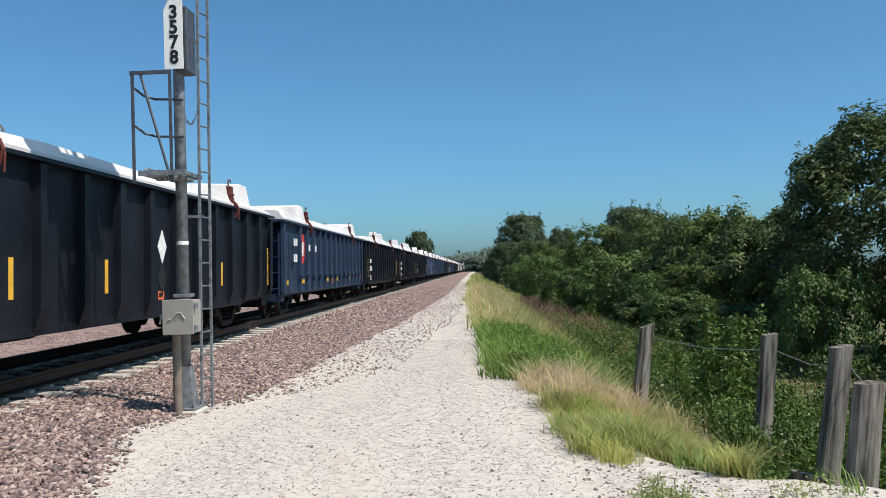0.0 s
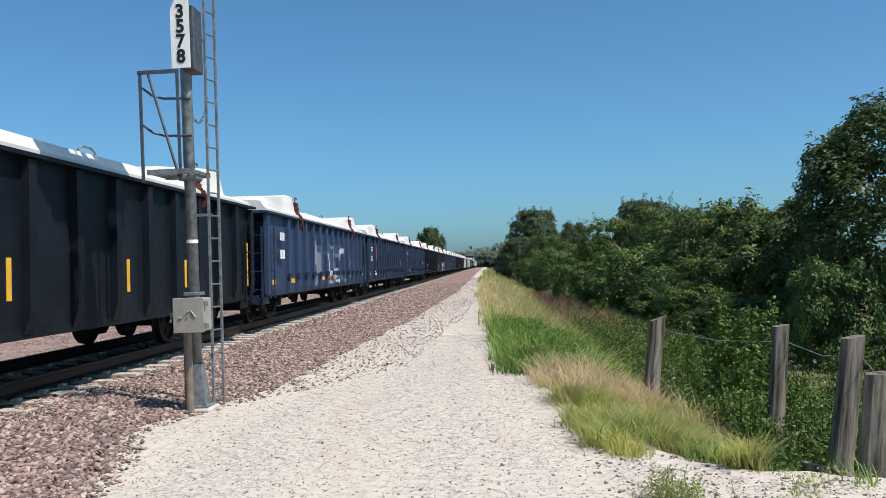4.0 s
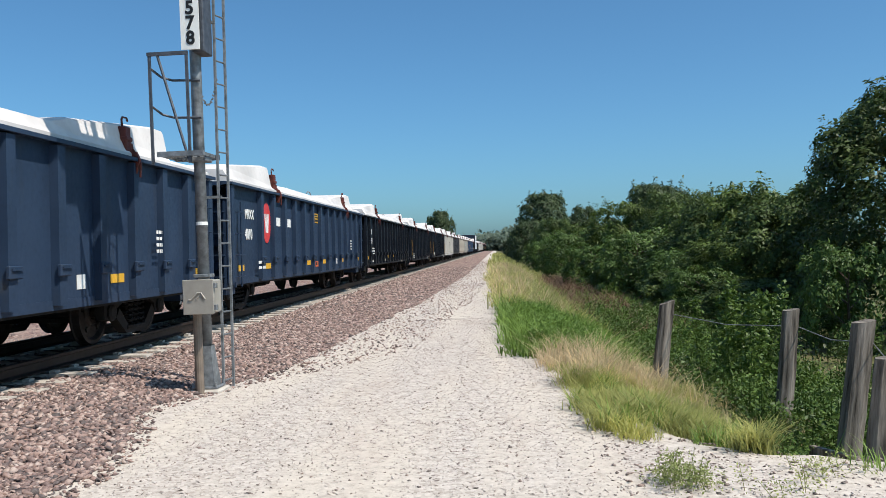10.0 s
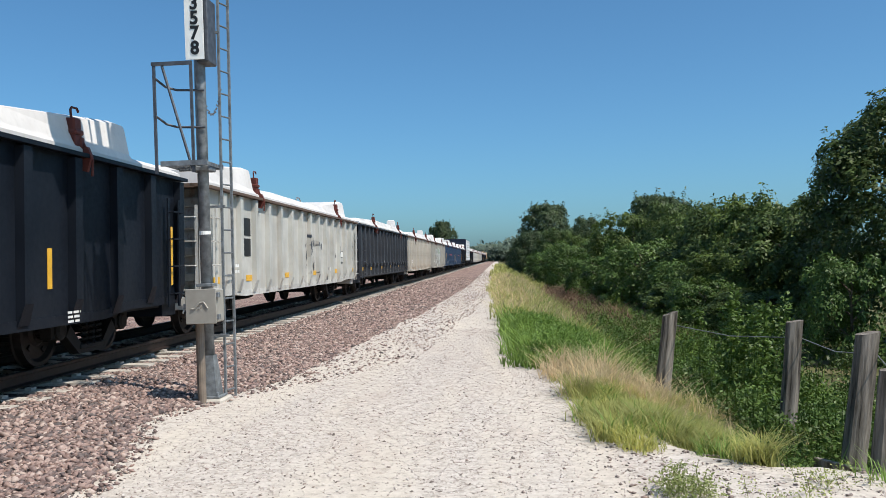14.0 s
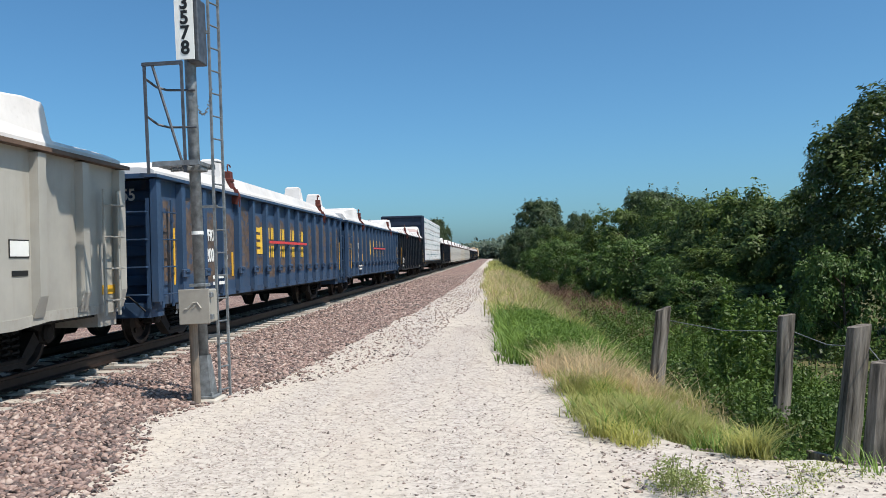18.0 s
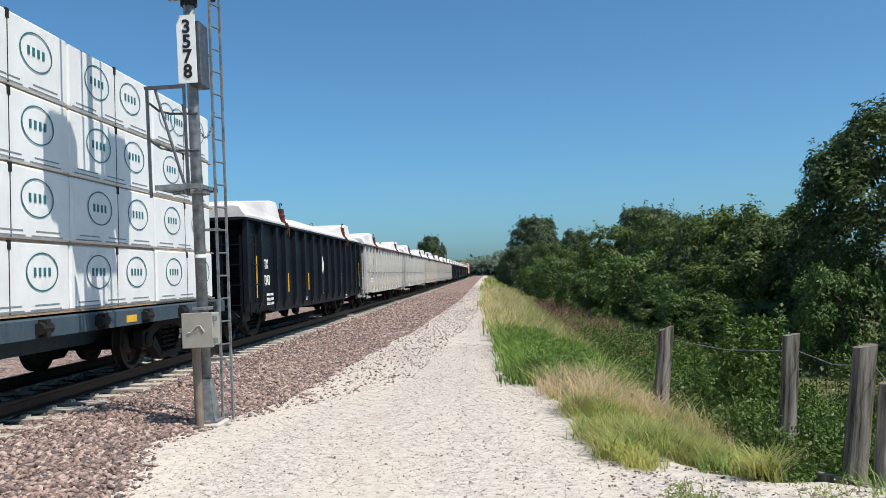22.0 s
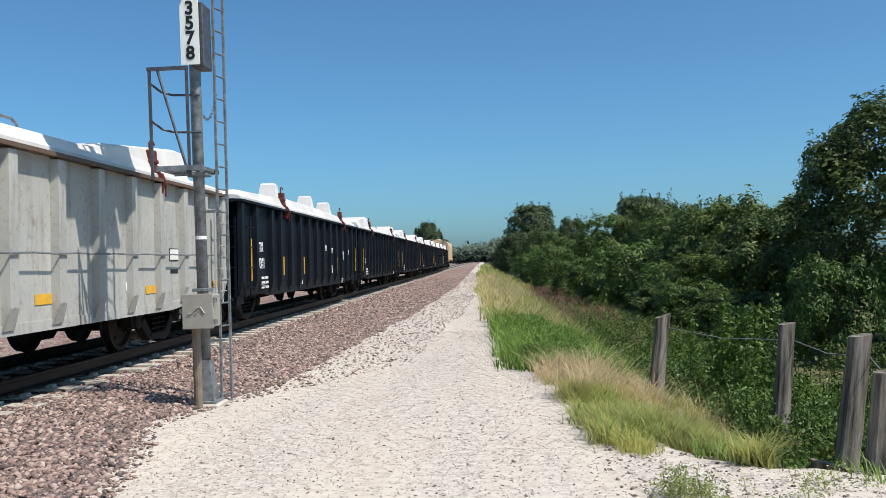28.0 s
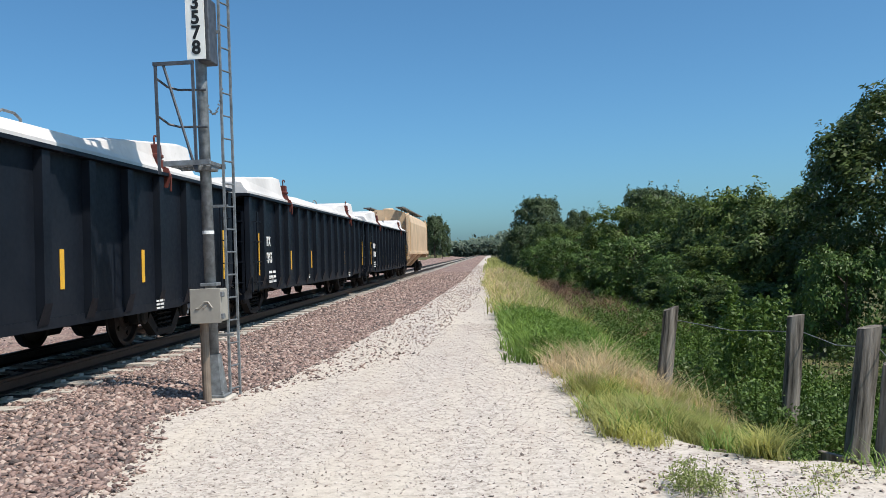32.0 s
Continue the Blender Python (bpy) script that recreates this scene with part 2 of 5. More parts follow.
CONDUIT = plain("weathered_brown_conduit", (0.2, 0.16, 0.125), 0.65, 0.1, 0.2)
YELLOW = plain("yellow_reflector", (0.72, 0.4, 0.04), 0.4, 0, 0.12)
ORANGE = plain("orange_placard", (0.72, 0.16, 0.05), 0.5, 0, 0.1)
LETTER = plain("white_stencil_paint", (0.75, 0.75, 0.72), 0.6, 0, 0.15)
BLACKINK = plain("black_ink", (0.012, 0.012, 0.012), 0.5, 0, 0.1)
SIGNWHITE = plain("white_sign_enamel", (0.78, 0.78, 0.74), 0.45, 0, 0.06, 4)
RED = plain("red_emblem_paint", (0.6, 0.05, 0.05), 0.5, 0, 0.1)
GOLD = plain("gold_lettering", (0.8, 0.5, 0.06), 0.5, 0, 0.2)
SPRAYS = [plain("brown_spray_paint", (0.2, 0.085, 0.05), 0.6), plain("grey_spray_paint", (0.22, 0.22, 0.23), 0.6), plain("blue_spray_paint", (0.06, 0.15, 0.38), 0.6), plain("cyan_spray_paint", (0.22, 0.58, 0.62), 0.6)]
CONCRETE = plain("concrete", (0.44, 0.4, 0.35), 0.85, 0, 0.22, 6)


# ---- mesh helpers ----
class Geo:
    """Gathers the faces of one mesh."""

    def __init__(self):
        self.v, self.f = [], []

    def add(self, verts, faces):
        k = len(self.v)
        self.v += [tuple(p) for p in verts]
        self.f += [tuple(i + k for i in f) for f in faces]
        return self

    def box(self, x0, x1, y0, y1, z0, z1, c=0.0):
        """A box; c: the width of its chamfered edges."""
        if c <= 0:
            v = [(x, y, z) for z in (z0, z1) for y in (y0, y1) for x in (x0, x1)]
            return self.add(v, [(0, 2, 3, 1), (4, 5, 7, 6), (0, 1, 5, 4), (2, 6, 7, 3), (0, 4, 6, 2), (1, 3, 7, 5)])
        bm = bmesh.new()
        bmesh.ops.create_cube(bm, size=1)
        for p in bm.verts:
            p.co = Vector(((x0 + x1) / 2 + p.co.x * (x1 - x0), (y0 + y1) / 2 + p.co.y * (y1 - y0), (z0 + z1) / 2 + p.co.z * (z1 - z0)))
        bmesh.ops.bevel(bm, geom=bm.edges[:], offset=c, segments=1, affect="EDGES")
        bm.verts.index_update()
        self.add([p.co for p in bm.verts], [[q.index for q in f.verts] for f in bm.faces])
        bm.free()
        return self

    def prism(self, outline, a, b, axis="y"):
        """A closed outline of (u, w) pairs drawn out from a to b along an axis; u, w are the two other axes in order."""
        def at(u, w, s):
            return {"x": (s, u, w), "y": (u, s, w), "z": (u, w, s)}[axis]
        n = len(outline)
        v = [at(u, w, a) for u, w in outline] + [at(u, w, b) for u, w in outline]
        f = [(i, (i + 1) % n, n + (i + 1) % n, n + i) for i in range(n)] + [tuple(range(n))[::-1], tuple(range(n, 2 * n))]
        return self.add(v, f)

    def tube(self, path, r, seg=8, caps=True):
        """A round bar along the points of a path; r: its radius, or one for each point."""
        pts = [Vector(p) for p in path]
        radii = r if isinstance(r, (list, tuple)) else [r] * len(pts)
        rings = []
        side = None
        for i, p in enumerate(pts):
            d = (pts[min(i + 1, len(pts) - 1)] - pts[max(i - 1, 0)]).normalized()
            if side is None or abs(side.dot(d)) > 0.98:
                side = d.orthogonal().normalized()
            side = (side - d * side.dot(d)).normalized()
            up = d.cross(side)
            rings.append([p + (side * math.cos(k * math.tau / seg) + up * math.sin(k * math.tau / seg)) * radii[i] for k in range(seg)])
        v = [q for ring in rings for q in ring]
        f = [(i * seg + k, i * seg + (k + 1) % seg, (i + 1) * seg + (k + 1) % seg, (i + 1) * seg + k) for i in range(len(pts) - 1) for k in range(seg)]
        if caps:
            f += [tuple(range(seg))[::-1], tuple(range((len(pts) - 1) * seg, len(pts) * seg))]
        return self.add(v, f)

    def lathe(self, profile, seg, axis="x"):
        """Turns (radius, along) pairs round an axis through the origin."""
        v, f = [], []
        for r, a in profile:
            for k in range(seg):
                c, s = r * math.cos(k * math.tau / seg), r * math.sin(k * math.tau / seg)
                v.append((a, c, s) if axis == "x" else (c, s, a))
        for i in range(len(profile) - 1):
            for k in range(seg):
                f.append((i * seg + k, i * seg + (k + 1) % seg, (i + 1) * seg + (k + 1) % seg, (i + 1) * seg + k))
        return self.add(v, f)

    def mesh(self, name, mat, smooth=False):
        me = bpy.data.meshes.new(name)
        me.from_pydata(self.v, [], self.f)
        me.materials.append(mat)
        if smooth:
            me.polygons.foreach_set("use_smooth", [True] * len(me.polygons))
        return me


def soup(name, verts, quads, mat):
    """A mesh from numpy arrays of points and of quads or triangles."""
    me = bpy.data.meshes.new(name)
    n, k = quads.shape
    me.vertices.add(len(verts))
    me.vertices.foreach_set("co", verts.astype(np.float32).ravel())
    me.loops.add(n * k)
    me.loops.foreach_set("vertex_index", quads.astype(np.int32).ravel())
    me.polygons.add(n)
    me.polygons.foreach_set("loop_start", np.arange(0, n * k, k, dtype=np.int32))
    me.update(calc_edges=True)
    me.validate()
    me.materials.append(mat)
    return me


def part(name, mesh, parent, label="", m=None):
    ob = new(name, mesh)
    ob.parent = parent
    if m is not None:
        ob.matrix_basis = m
    if label:
        tagged(ob, label)
    return ob


def thing(name, label, category, group="", kind="", m=None):
    ob = new(name)
    if m is not None:
        ob.matrix_basis = m
    return tagged(ob, label, category, group, kind)


def lettering(text, size, mat, m, parent, label="", align="LEFT", name="lettering", stretch=1.0, weight=0.0):
    """Raised letters as a mesh: along local x, up local y, facing local z."""
    cu = bpy.data.curves.new("letters", "FONT")
    cu.body, cu.size, cu.align_x, cu.extrude, cu.offset = text, size, align, 0.003, weight
    tmp = bpy.data.objects.new("letters", cu)
    scene.collection.objects.link(tmp)
    me = bpy.data.meshes.new_from_object(tmp.evaluated_get(bpy.context.evaluated_depsgraph_get()))
    bpy.data.objects.remove(tmp)
    bpy.data.curves.remove(cu)
    me.materials.clear()
    me.materials.append(mat)
    if stretch != 1.0:
        me.transform(Matrix.Diagonal((stretch, 1, 1, 1)))
    return part(name, me, parent, label, m)


# ---- the lie of the land ----
TRACK_X, RAIL_Z = -6.5, 0.35


def smooth(a, b, v):
    t = max(0.0, min(1.0, (v - a) / (b - a)))
    return t * t * (3 - 2 * t)


def along(y, knots):
    """A smooth line through (y, x) knots."""
    for (ya, xa), (yb, xb) in zip(knots, knots[1:]):
        if y < yb:
            return xa + (xb - xa) * smooth(ya, yb, y)
    return knots[-1][1]


VERGE = [(3.0, 9.0), (5.8, 4.0), (6.4, 2.6), (6.9, 1.45), (7.25, 1.08), (7.7, 0.92), (10.4, 0.85), (12.0, 0.6), (13.4, 0.28), (20.0, 0.14), (28.0, 0.02), (45.0, -0.25), (200.0, -0.3)]
TOE = [(5.0, -2.95), (6.5, -3.1), (7.2, -3.24), (8.0, -3.45), (8.6, -3.55), (9.3, -3.5), (10.1, -3.26), (11.6, -2.95), (13.7, -2.8), (17.5, -2.66), (22.0, -2.5), (28.0, -2.15), (56.0, -1.75), (175.0, -1.8)]


def road_edge(y):
    """x of the road's grassy edge."""
    return along(y, VERGE) + 0.1 * noise.noise((y * 0.9, 3.1, 0)) + 0.09 * noise.noise((y * 2.7, 7.7, 0))


def land(x, y):
    """Height of the ground."""
    z = 0.0
    if x > 0.2:
        start = max(road_edge(y), 0.2) + 0.3
        z = -0.95 * smooth(start, start + 3.0, x)
    if x < -3.0:
        z = 0.09 * smooth(-3.0, -4.8, x)
    if x < -8.2:
        z = 0.09 - 0.6 * smooth(-8.2, -10.2, x) + 1.6 * smooth(-12.0, -30.0, x)
    return z


def sheet(name, xs, ys, height, mat, lift=0.0):
    v = np.array([(x, y, height(x, y) + lift) for y in ys for x in xs])
    nx, ny = len(xs), len(ys)
    q = np.array([(j * nx + i, j * nx + i + 1, (j + 1) * nx + i + 1, (j + 1) * nx + i) for j in range(ny - 1) for i in range(nx - 1)])
    me = soup(name, v, q, mat)
    me.polygons.foreach_set("use_smooth", [True] * len(me.polygons))
    return new(name, me)


soil = Mat("grassy_soil", 0.9, 0, 0.2)
soil.colour(soil.ramp(soil.noise(0.8, 8), [(0.3, (0.05, 0.06, 0.02)), (0.5, (0.1, 0.1, 0.04)), (0.7, (0.16, 0.13, 0.07))]))
soil.bump(soil.noise(9, 6), 0.6, 0.05)

gravel = Mat("white_crushed_limestone", 0.9, 0, 0.15)
vor = gravel.n("ShaderNodeTexVoronoi", Scale=34.0)
gravel.link(gravel.coords(), vor.inputs["Vector"])
pebble = gravel.ramp(vor.outputs["Color"], [(0.0, (0.23, 0.195, 0.17)), (0.16, (0.38, 0.335, 0.295)), (0.4, (0.495, 0.44, 0.39)), (1.0, (0.58, 0.53, 0.48))])
wear = gravel.mask(gravel.noise(0.75, 5, (1.6, 0.16, 1)), 0.44, 0.6)
dust = gravel.mix(gravel.math("MULTIPLY", wear, 0.85), pebble, (0.55, 0.49, 0.42))
pink = gravel.mask(gravel.noise(0.9, 9, (1.3, 0.4, 1), 0.7), 0.52, 0.7)
mottle = gravel.ramp(gravel.noise(9.0, 8, (1, 1, 1), 0.75), [(0.34, (0.7, 0.68, 0.67)), (0.5, (1, 1, 1)), (0.66, (1.08, 1.08, 1.08))])
gravel.colour(gravel.mix(1.0, mottle, gravel.mix(gravel.math("MULTIPLY", pink, 0.4), dust, (0.36, 0.27, 0.225)), "MULTIPLY"))
gravel.bump(gravel.noise(40.0, 4), 0.35, 0.012)

bed = Mat("pink_granite_ballast", 0.85, 0, 0.25)
vb = bed.n("ShaderNodeTexVoronoi", Scale=15.0)
bed.link(bed.coords(), vb.inputs["Vector"])
stonecol = bed.ramp(vb.outputs["Color"], [(0.0, (0.05, 0.036, 0.036)), (0.35, (0.16, 0.1, 0.09)), (0.65, (0.29, 0.185, 0.155)), (1.0, (0.44, 0.34, 0.29))])
grey = bed.mix(bed.math("MULTIPLY", bed.mask(bed.noise(1.1, 6), 0.45, 0.7), 0.55), stonecol, (0.44, 0.355, 0.29))
# Shade under the train, painted as a near-black band between the rails.
train_shade = bed.math("MULTIPLY", bed.mask(bed.math("ADD", bed.math("ABSOLUTE", bed.math("ADD", bed.axis()["X"], 6.5)), bed.math("MULTIPLY", bed.noise(1.6, 5), 0.5)), 1.5, 1.1), 0.88)
bed.colour(bed.mix(train_shade, grey, (0.022, 0.019, 0.018)))
bed.bump(vb.outputs["Distance"], 1.0, 0.05)

far_y = [-60, -30, -15, -5] + [i * 1.0 for i in range(-2, 40)] + [42 + i * 3 for i in range(20)] + [110, 140, 200, 300, 450, 700, 1100, 1800, 2600]
far_x = [-2500, -900, -300, -120, -60, -40] + [-30 + i * 1.5 for i in range(14)] + [-8, -6, -5] + [-3 + 0.5 * i for i in range(30)] + [13, 16, 20, 30, 60, 150, 500, 2500]
ground = sheet("ground", far_x, far_y, land, soil.m, -0.02)
tagged(ground, "dark grassy soil falling away beside the gravel road", "ground", kind="structure")


def strip(name, left, right, ys, n, mat, lift):
    v, q = [], []
    for j, y in enumerate(ys):
        a, b = left(y), right(y)
        for i in range(n + 1):
            x = a + (b - a) * i / n
            v.append((x, y, land(x, y) + lift))
    q = [(j * (n + 1) + i, j * (n + 1) + i + 1, (j + 1) * (n + 1) + i + 1, (j + 1) * (n + 1) + i) for j in range(len(ys) - 1) for i in range(n)]
    me = soup(name, np.array(v), np.array(q), mat)
    me.polygons.foreach_set("use_smooth", [True] * len(me.polygons))
    return new(name, me)


def ballast_edge(y):
    return along(y, TOE) + 0.1 * noise.noise((y * 0.8, 11.3, 0)) + 0.1 * noise.noise((y * 2.6, 5.2, 0))


ys_road = [-20 + i * 0.5 for i in range(48)] + [4 + i * 0.2 for i in range(180)] + [40 + i * 2 for i in range(60)] + [160 + i * 20 for i in range(40)]
road = strip("road", lambda y: ballast_edge(y) - 0.25, lambda y: max(road_edge(y) + 0.22, 3.0 * (1 - smooth(7.6, 9.4, y))), ys_road, 14, gravel.m, 0.0)
tagged(road, "white crushed limestone access road beside the railway", "road", kind="structure")
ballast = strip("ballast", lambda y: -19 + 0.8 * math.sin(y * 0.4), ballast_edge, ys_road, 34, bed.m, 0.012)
tagged(ballast, "pinkish grey crushed granite ballast bed under the track", "ballast", kind="structure")


# ---- the track ----
def rails():
    track = thing("railway_track", "railway track of brown steel rails on pale concrete ties", "railway track", kind="structure")
    outline = [(-0.07, 0), (0.07, 0), (0.07, 0.012), (0.012, 0.035), (0.01, 0.125), (0.036, 0.14), (0.036, 0.172), (0.028, 0.18), (-0.028, 0.18), (-0.036, 0.172), (-0.036, 0.14), (-0.01, 0.125), (-0.012, 0.035), (-0.07, 0.012)]
    me = Geo().prism(outline, -60, 1500).mesh("rail", RAILTOP)
    for x in (-0.755, 0.755):
        part("rail", me, track, m=pose(TRACK_X + x, 0, RAIL_Z - 0.18))
    return track


track = rails()


def tie_geo(g, y, rnd, z=0.165):
    half = 1.38 + rnd.uniform(-0.04, 0.04)
    g.prism([(-half, z - 0.2), (half, z - 0.2), (half - 0.03, z), (0.55, z), (0.35, z - 0.03), (-0.35, z - 0.03), (-0.55, z), (-half + 0.03, z)], y - 0.13, y + 0.13)
    for x in (-0.755, 0.755):
        for s in (-1, 1):
            g.box(x + s * 0.11 - 0.04, x + s * 0.11 + 0.04, y - 0.06, y + 0.06, z, z + 0.035)


# ---- rolling stock ----
HALF = 1.55
REC = 0.10


def wheelset_mesh():
    g = Geo()
    for s in (-1, 1):
        prof = [(0.1, s * 0.80), (0.16, s * 0.81), (0.2, s * 0.77), (0.36, s * 0.76), (0.40, s * 0.815), (0.457, s * 0.812), (0.46, s * 0.71), (0.485, s * 0.70), (0.485, s * 0.68), (0.41, s * 0.675), (0.36, s * 0.70), (0.2, s * 0.71), (0.15, s * 0.66), (0.085, s * 0.64)]
        g.lathe(prof, 32)
        for k in range(5):
            a = k * math.tau / 5
            g.box(s * 0.78 - 0.012, s * 0.78 + 0.012, 0.28 * math.cos(a) - 0.03, 0.28 * math.cos(a) + 0.03, 0.28 * math.sin(a) - 0.03, 0.28 * math.sin(a) + 0.03)
    g.tube([(-0.98, 0, 0), (-0.64, 0, 0), (0, 0, 0), (0.64, 0, 0), (0.98, 0, 0)], [0.075, 0.085, 0.08, 0.085, 0.075], 12)
    return g.mesh("wheelset", WHEEL, False)


def side_frame_mesh():
    """The cast side frame of a truck, with its springs and bearing caps, seen from outside."""
    g = Geo()
    top = [(-1.1, 0.36), (-1.12, 0.58), (-0.75, 0.66), (-0.35, 0.78), (0.35, 0.78), (0.75, 0.66), (1.12, 0.58), (1.1, 0.36), (0.72, 0.36), (0.7, 0.5), (0.42, 0.6), (0.32, 0.64), (-0.32, 0.64), (-0.42, 0.6), (-0.7, 0.5), (-0.72, 0.36)]
    g.prism(top, -0.07, 0.07, "x")
    g.prism([(-0.72, 0.36), (-0.6, 0.5), (-0.28, 0.2), (0.28, 0.2), (0.6, 0.5), (0.72, 0.36), (0.36, 0.1), (-0.36, 0.1)], -0.07, 0.07, "x")
    g.box(-0.09, 0.09, -0.36, 0.36, 0.16, 0.22, 0.01)
    for y in (-0.9, 0.9):
        g.tube([(-0.06, y, 0.457), (0.1, y, 0.457), (0.12, y, 0.457)], [0.14, 0.13, 0.08], 12)
        g.box(-0.08, 0.06, y - 0.18, y + 0.18, 0.56, 0.62)
    return g.mesh("side_frame", UNDER)


def spring_mesh():
    g = Geo()
    pts = [(0.075 * math.cos(a) + 0.02, 0.075 * math.sin(a), 0.22 + 0.4 * i / 30) for i, a in ((i, i * math.tau / 6) for i in range(31))]
    return g.tube(pts, 0.017, 5).mesh("spring", UNDER)


def coupler_mesh():
    g = Geo()
    g.box(-0.09, 0.09, -0.5, 0.35, -0.1, 0.1, 0.02)
    g.prism([(-0.16, -0.5), (0.14, -0.5), (0.18, -0.68), (0.08, -0.72), (0.04, -0.6), (-0.1, -0.62), (-0.14, -0.76), (-0.2, -0.72)], -0.14, 0.14, "z")
    g.tube([(0.25, 0.0, 0.0), (0.28, -0.3, -0.25), (0.2, -0.55, -0.36), (0.1, -0.62, -0.2)], 0.028, 6)
    g.tube([(0.2, 0.05, 0.05), (0.6, -0.05, 0.03), (1.1, -0.06, 0.02), (1.35, -0.06, -0.2)], 0.016, 6)
    return g.mesh("coupler", UNDER)


WHEELSET, SIDEFRAME, SPRINGS, COUPLER = wheelset_mesh(), side_frame_mesh(), spring_mesh(), coupler_mesh()
BOLSTER = Geo().box(-1.0, 1.0, -0.2, 0.2, 0.46, 0.66, 0.03).box(-0.9, 0.9, -0.75, -0.68, 0.3, 0.4).box(-0.9, 0.9, 0.68, 0.75, 0.3, 0.4).mesh("bolster", UNDER)
wheelsets = []


def add_truck(car, y):
    truck = part("truck", BOLSTER, car, "grimy black cast steel truck", pose(0, y, 0))
    for s in (-1, 1):
        part("side_frame", SIDEFRAME, truck, m=pose(s * 1.0, 0, 0, 0, 0, 0 if s > 0 else 180))
        for y in (-0.2, 0, 0.2):
            part("spring", SPRINGS, truck, m=pose(s * 1.0, y, 0))
    for dy in (-0.9, 0.9):
        ws = part("wheelset", WHEELSET, truck, "steel wheels with worn bright rims", pose(0, dy, 0.457))
        wheelsets.append((ws, dy))


def ladder_mesh(z0, z1, width, rungs, mat, out=0.09):
    """Two stiles and bent rungs, in the plane of a wall that faces +x; y runs along the wall."""
    g = Geo()
    for i in range(rungs):
        z = z0 + (z1 - z0) * (i + 0.5) / rungs
        g.tube([(0, 0, z), (out, 0.01, z), (out, width - 0.01, z), (0, width, z)], 0.012, 5)
    for y in (0, width):
        g.box(-0.005, 0.02, y - 0.03, y + 0.03, z0, z1)
    return g.mesh("ladder", mat)


cache = {}


def cached(key, make):
    if key not in cache:
        cache[key] = make()
    return cache[key]


def post_mesh(mat, z0, z1, gusset, depth=REC, width=0.2):
    """A pressed hat-section side post; gusset: a foot that flares out at the sill."""
    g = Geo()
    w, t = width / 2, width / 2 - 0.012
    if gusset:
        low = z0 + 0.24
        g.prism([(0, -w), (depth, -t), (depth, t), (0, w)], low, z1, "z")
        n = len(g.v)
        g.add([(0, -w, z0), (depth * 0.3, -w * 1.15, z0), (depth * 0.3, w * 1.15, z0), (0, w, z0), (0, -w, low), (depth, -t, low), (depth, t, low), (0, w, low)], [(0, 1, 5, 4), (1, 2, 6, 5), (2, 3, 7, 6), (0, 3, 2, 1)])
    else:
        g.prism([(0, -w), (depth, -t), (depth, t), (0, w)], z0, z1, "z")
    return g.mesh("post", mat)


def lid_outline(style, L):
    """Height of the lid's ridge along the car."""
    if style == "saw":
        return [(0.0, 0.2), (0.06, 0.3), (3.0, 0.55), (3.2, 0.55), (3.26, 0.5), (3.28, 0.16), (5.0, 0.2), (L * 0.5, 0.18), (L * 0.67, 0.2), (L * 0.7, 0.3), (L * 0.87, 0.55), (L * 0.884, 0.55), (L * 0.888, 0.5), (L * 0.89, 0.1), (L - 0.3, 0.1), (L, 0.06)]
    if style.startswith("hump"):
        return [(0.0, 0.06), (0.4, 0.18), (3.0, 0.24), (L * 0.3, 0.3), (L * 0.6, 0.28), (L - 3.0, 0.22), (L - 0.4, 0.16), (L, 0.06)]
    return [(0.0, 0.05), (0.6, 0.2), (3.2, 0.25), (L * 0.35, 0.4), (L * 0.5, 0.2), (L * 0.7, 0.3), (L - 3, 0.35), (L - 2.4, 0.75), (L - 1.9, 0.72), (L - 1.2, 0.25), (L, 0.05)]


def lid_mesh(style, L, top, mat):
    """A moulded lid: a ridge with shoulders that steps up and down along the car, with sunken panels in its flank."""
    g = Geo()
    prof = lid_outline(style, L)
    rings = []
    for y, h in prof:
        rings.append([(s * a, y, top + b) for s, a, b in ((-1, 1.5, 0.0), (-1, 1.5, 0.05), (-1, 1.45, 0.07 + h * 0.15), (-1, 1.38, h * 0.94 + 0.03), (-1, 1.27, h + 0.04), (1, 1.27, h + 0.04), (1, 1.38, h * 0.94 + 0.03), (1, 1.45, 0.07 + h * 0.15), (1, 1.5, 0.05), (1, 1.5, 0.0))])
    n = 10
    v = [p for r in rings for p in r]
    f = [(i * n + k, i * n + k + 1, (i + 1) * n + k + 1, (i + 1) * n + k) for i in range(len(rings) - 1) for k in range(n - 1)]
    f += [tuple(range(n)), tuple(range((len(rings) - 1) * n, len(rings) * n))[::-1]]
    g.add(v, f)
    return g.mesh("lid", mat)


def hump_mesh():
    """A small tapered hood standing on a wider block on the lid's shoulder."""
    g = Geo()
    rings = [(0.36, 0.3, -0.05), (0.31, 0.25, 0.26), (0.26, 0.21, 0.3), (0.24, 0.2, 0.33), (0.19, 0.15, 0.66), (0.15, 0.11, 0.7)]
    v = [(sx * a + 0.85, sy * b, z) for a, b, z in rings for sx, sy in ((-1, -1), (1, -1), (1, 1), (-1, 1))]
    f = [(i * 4 + k, i * 4 + (k + 1) % 4, i * 4 + 4 + (k + 1) % 4, i * 4 + 4 + k) for i in range(len(rings) - 1) for k in range(4)]
    return g.add(v, f + [tuple(range(20, 24))]).mesh("hump", LID)


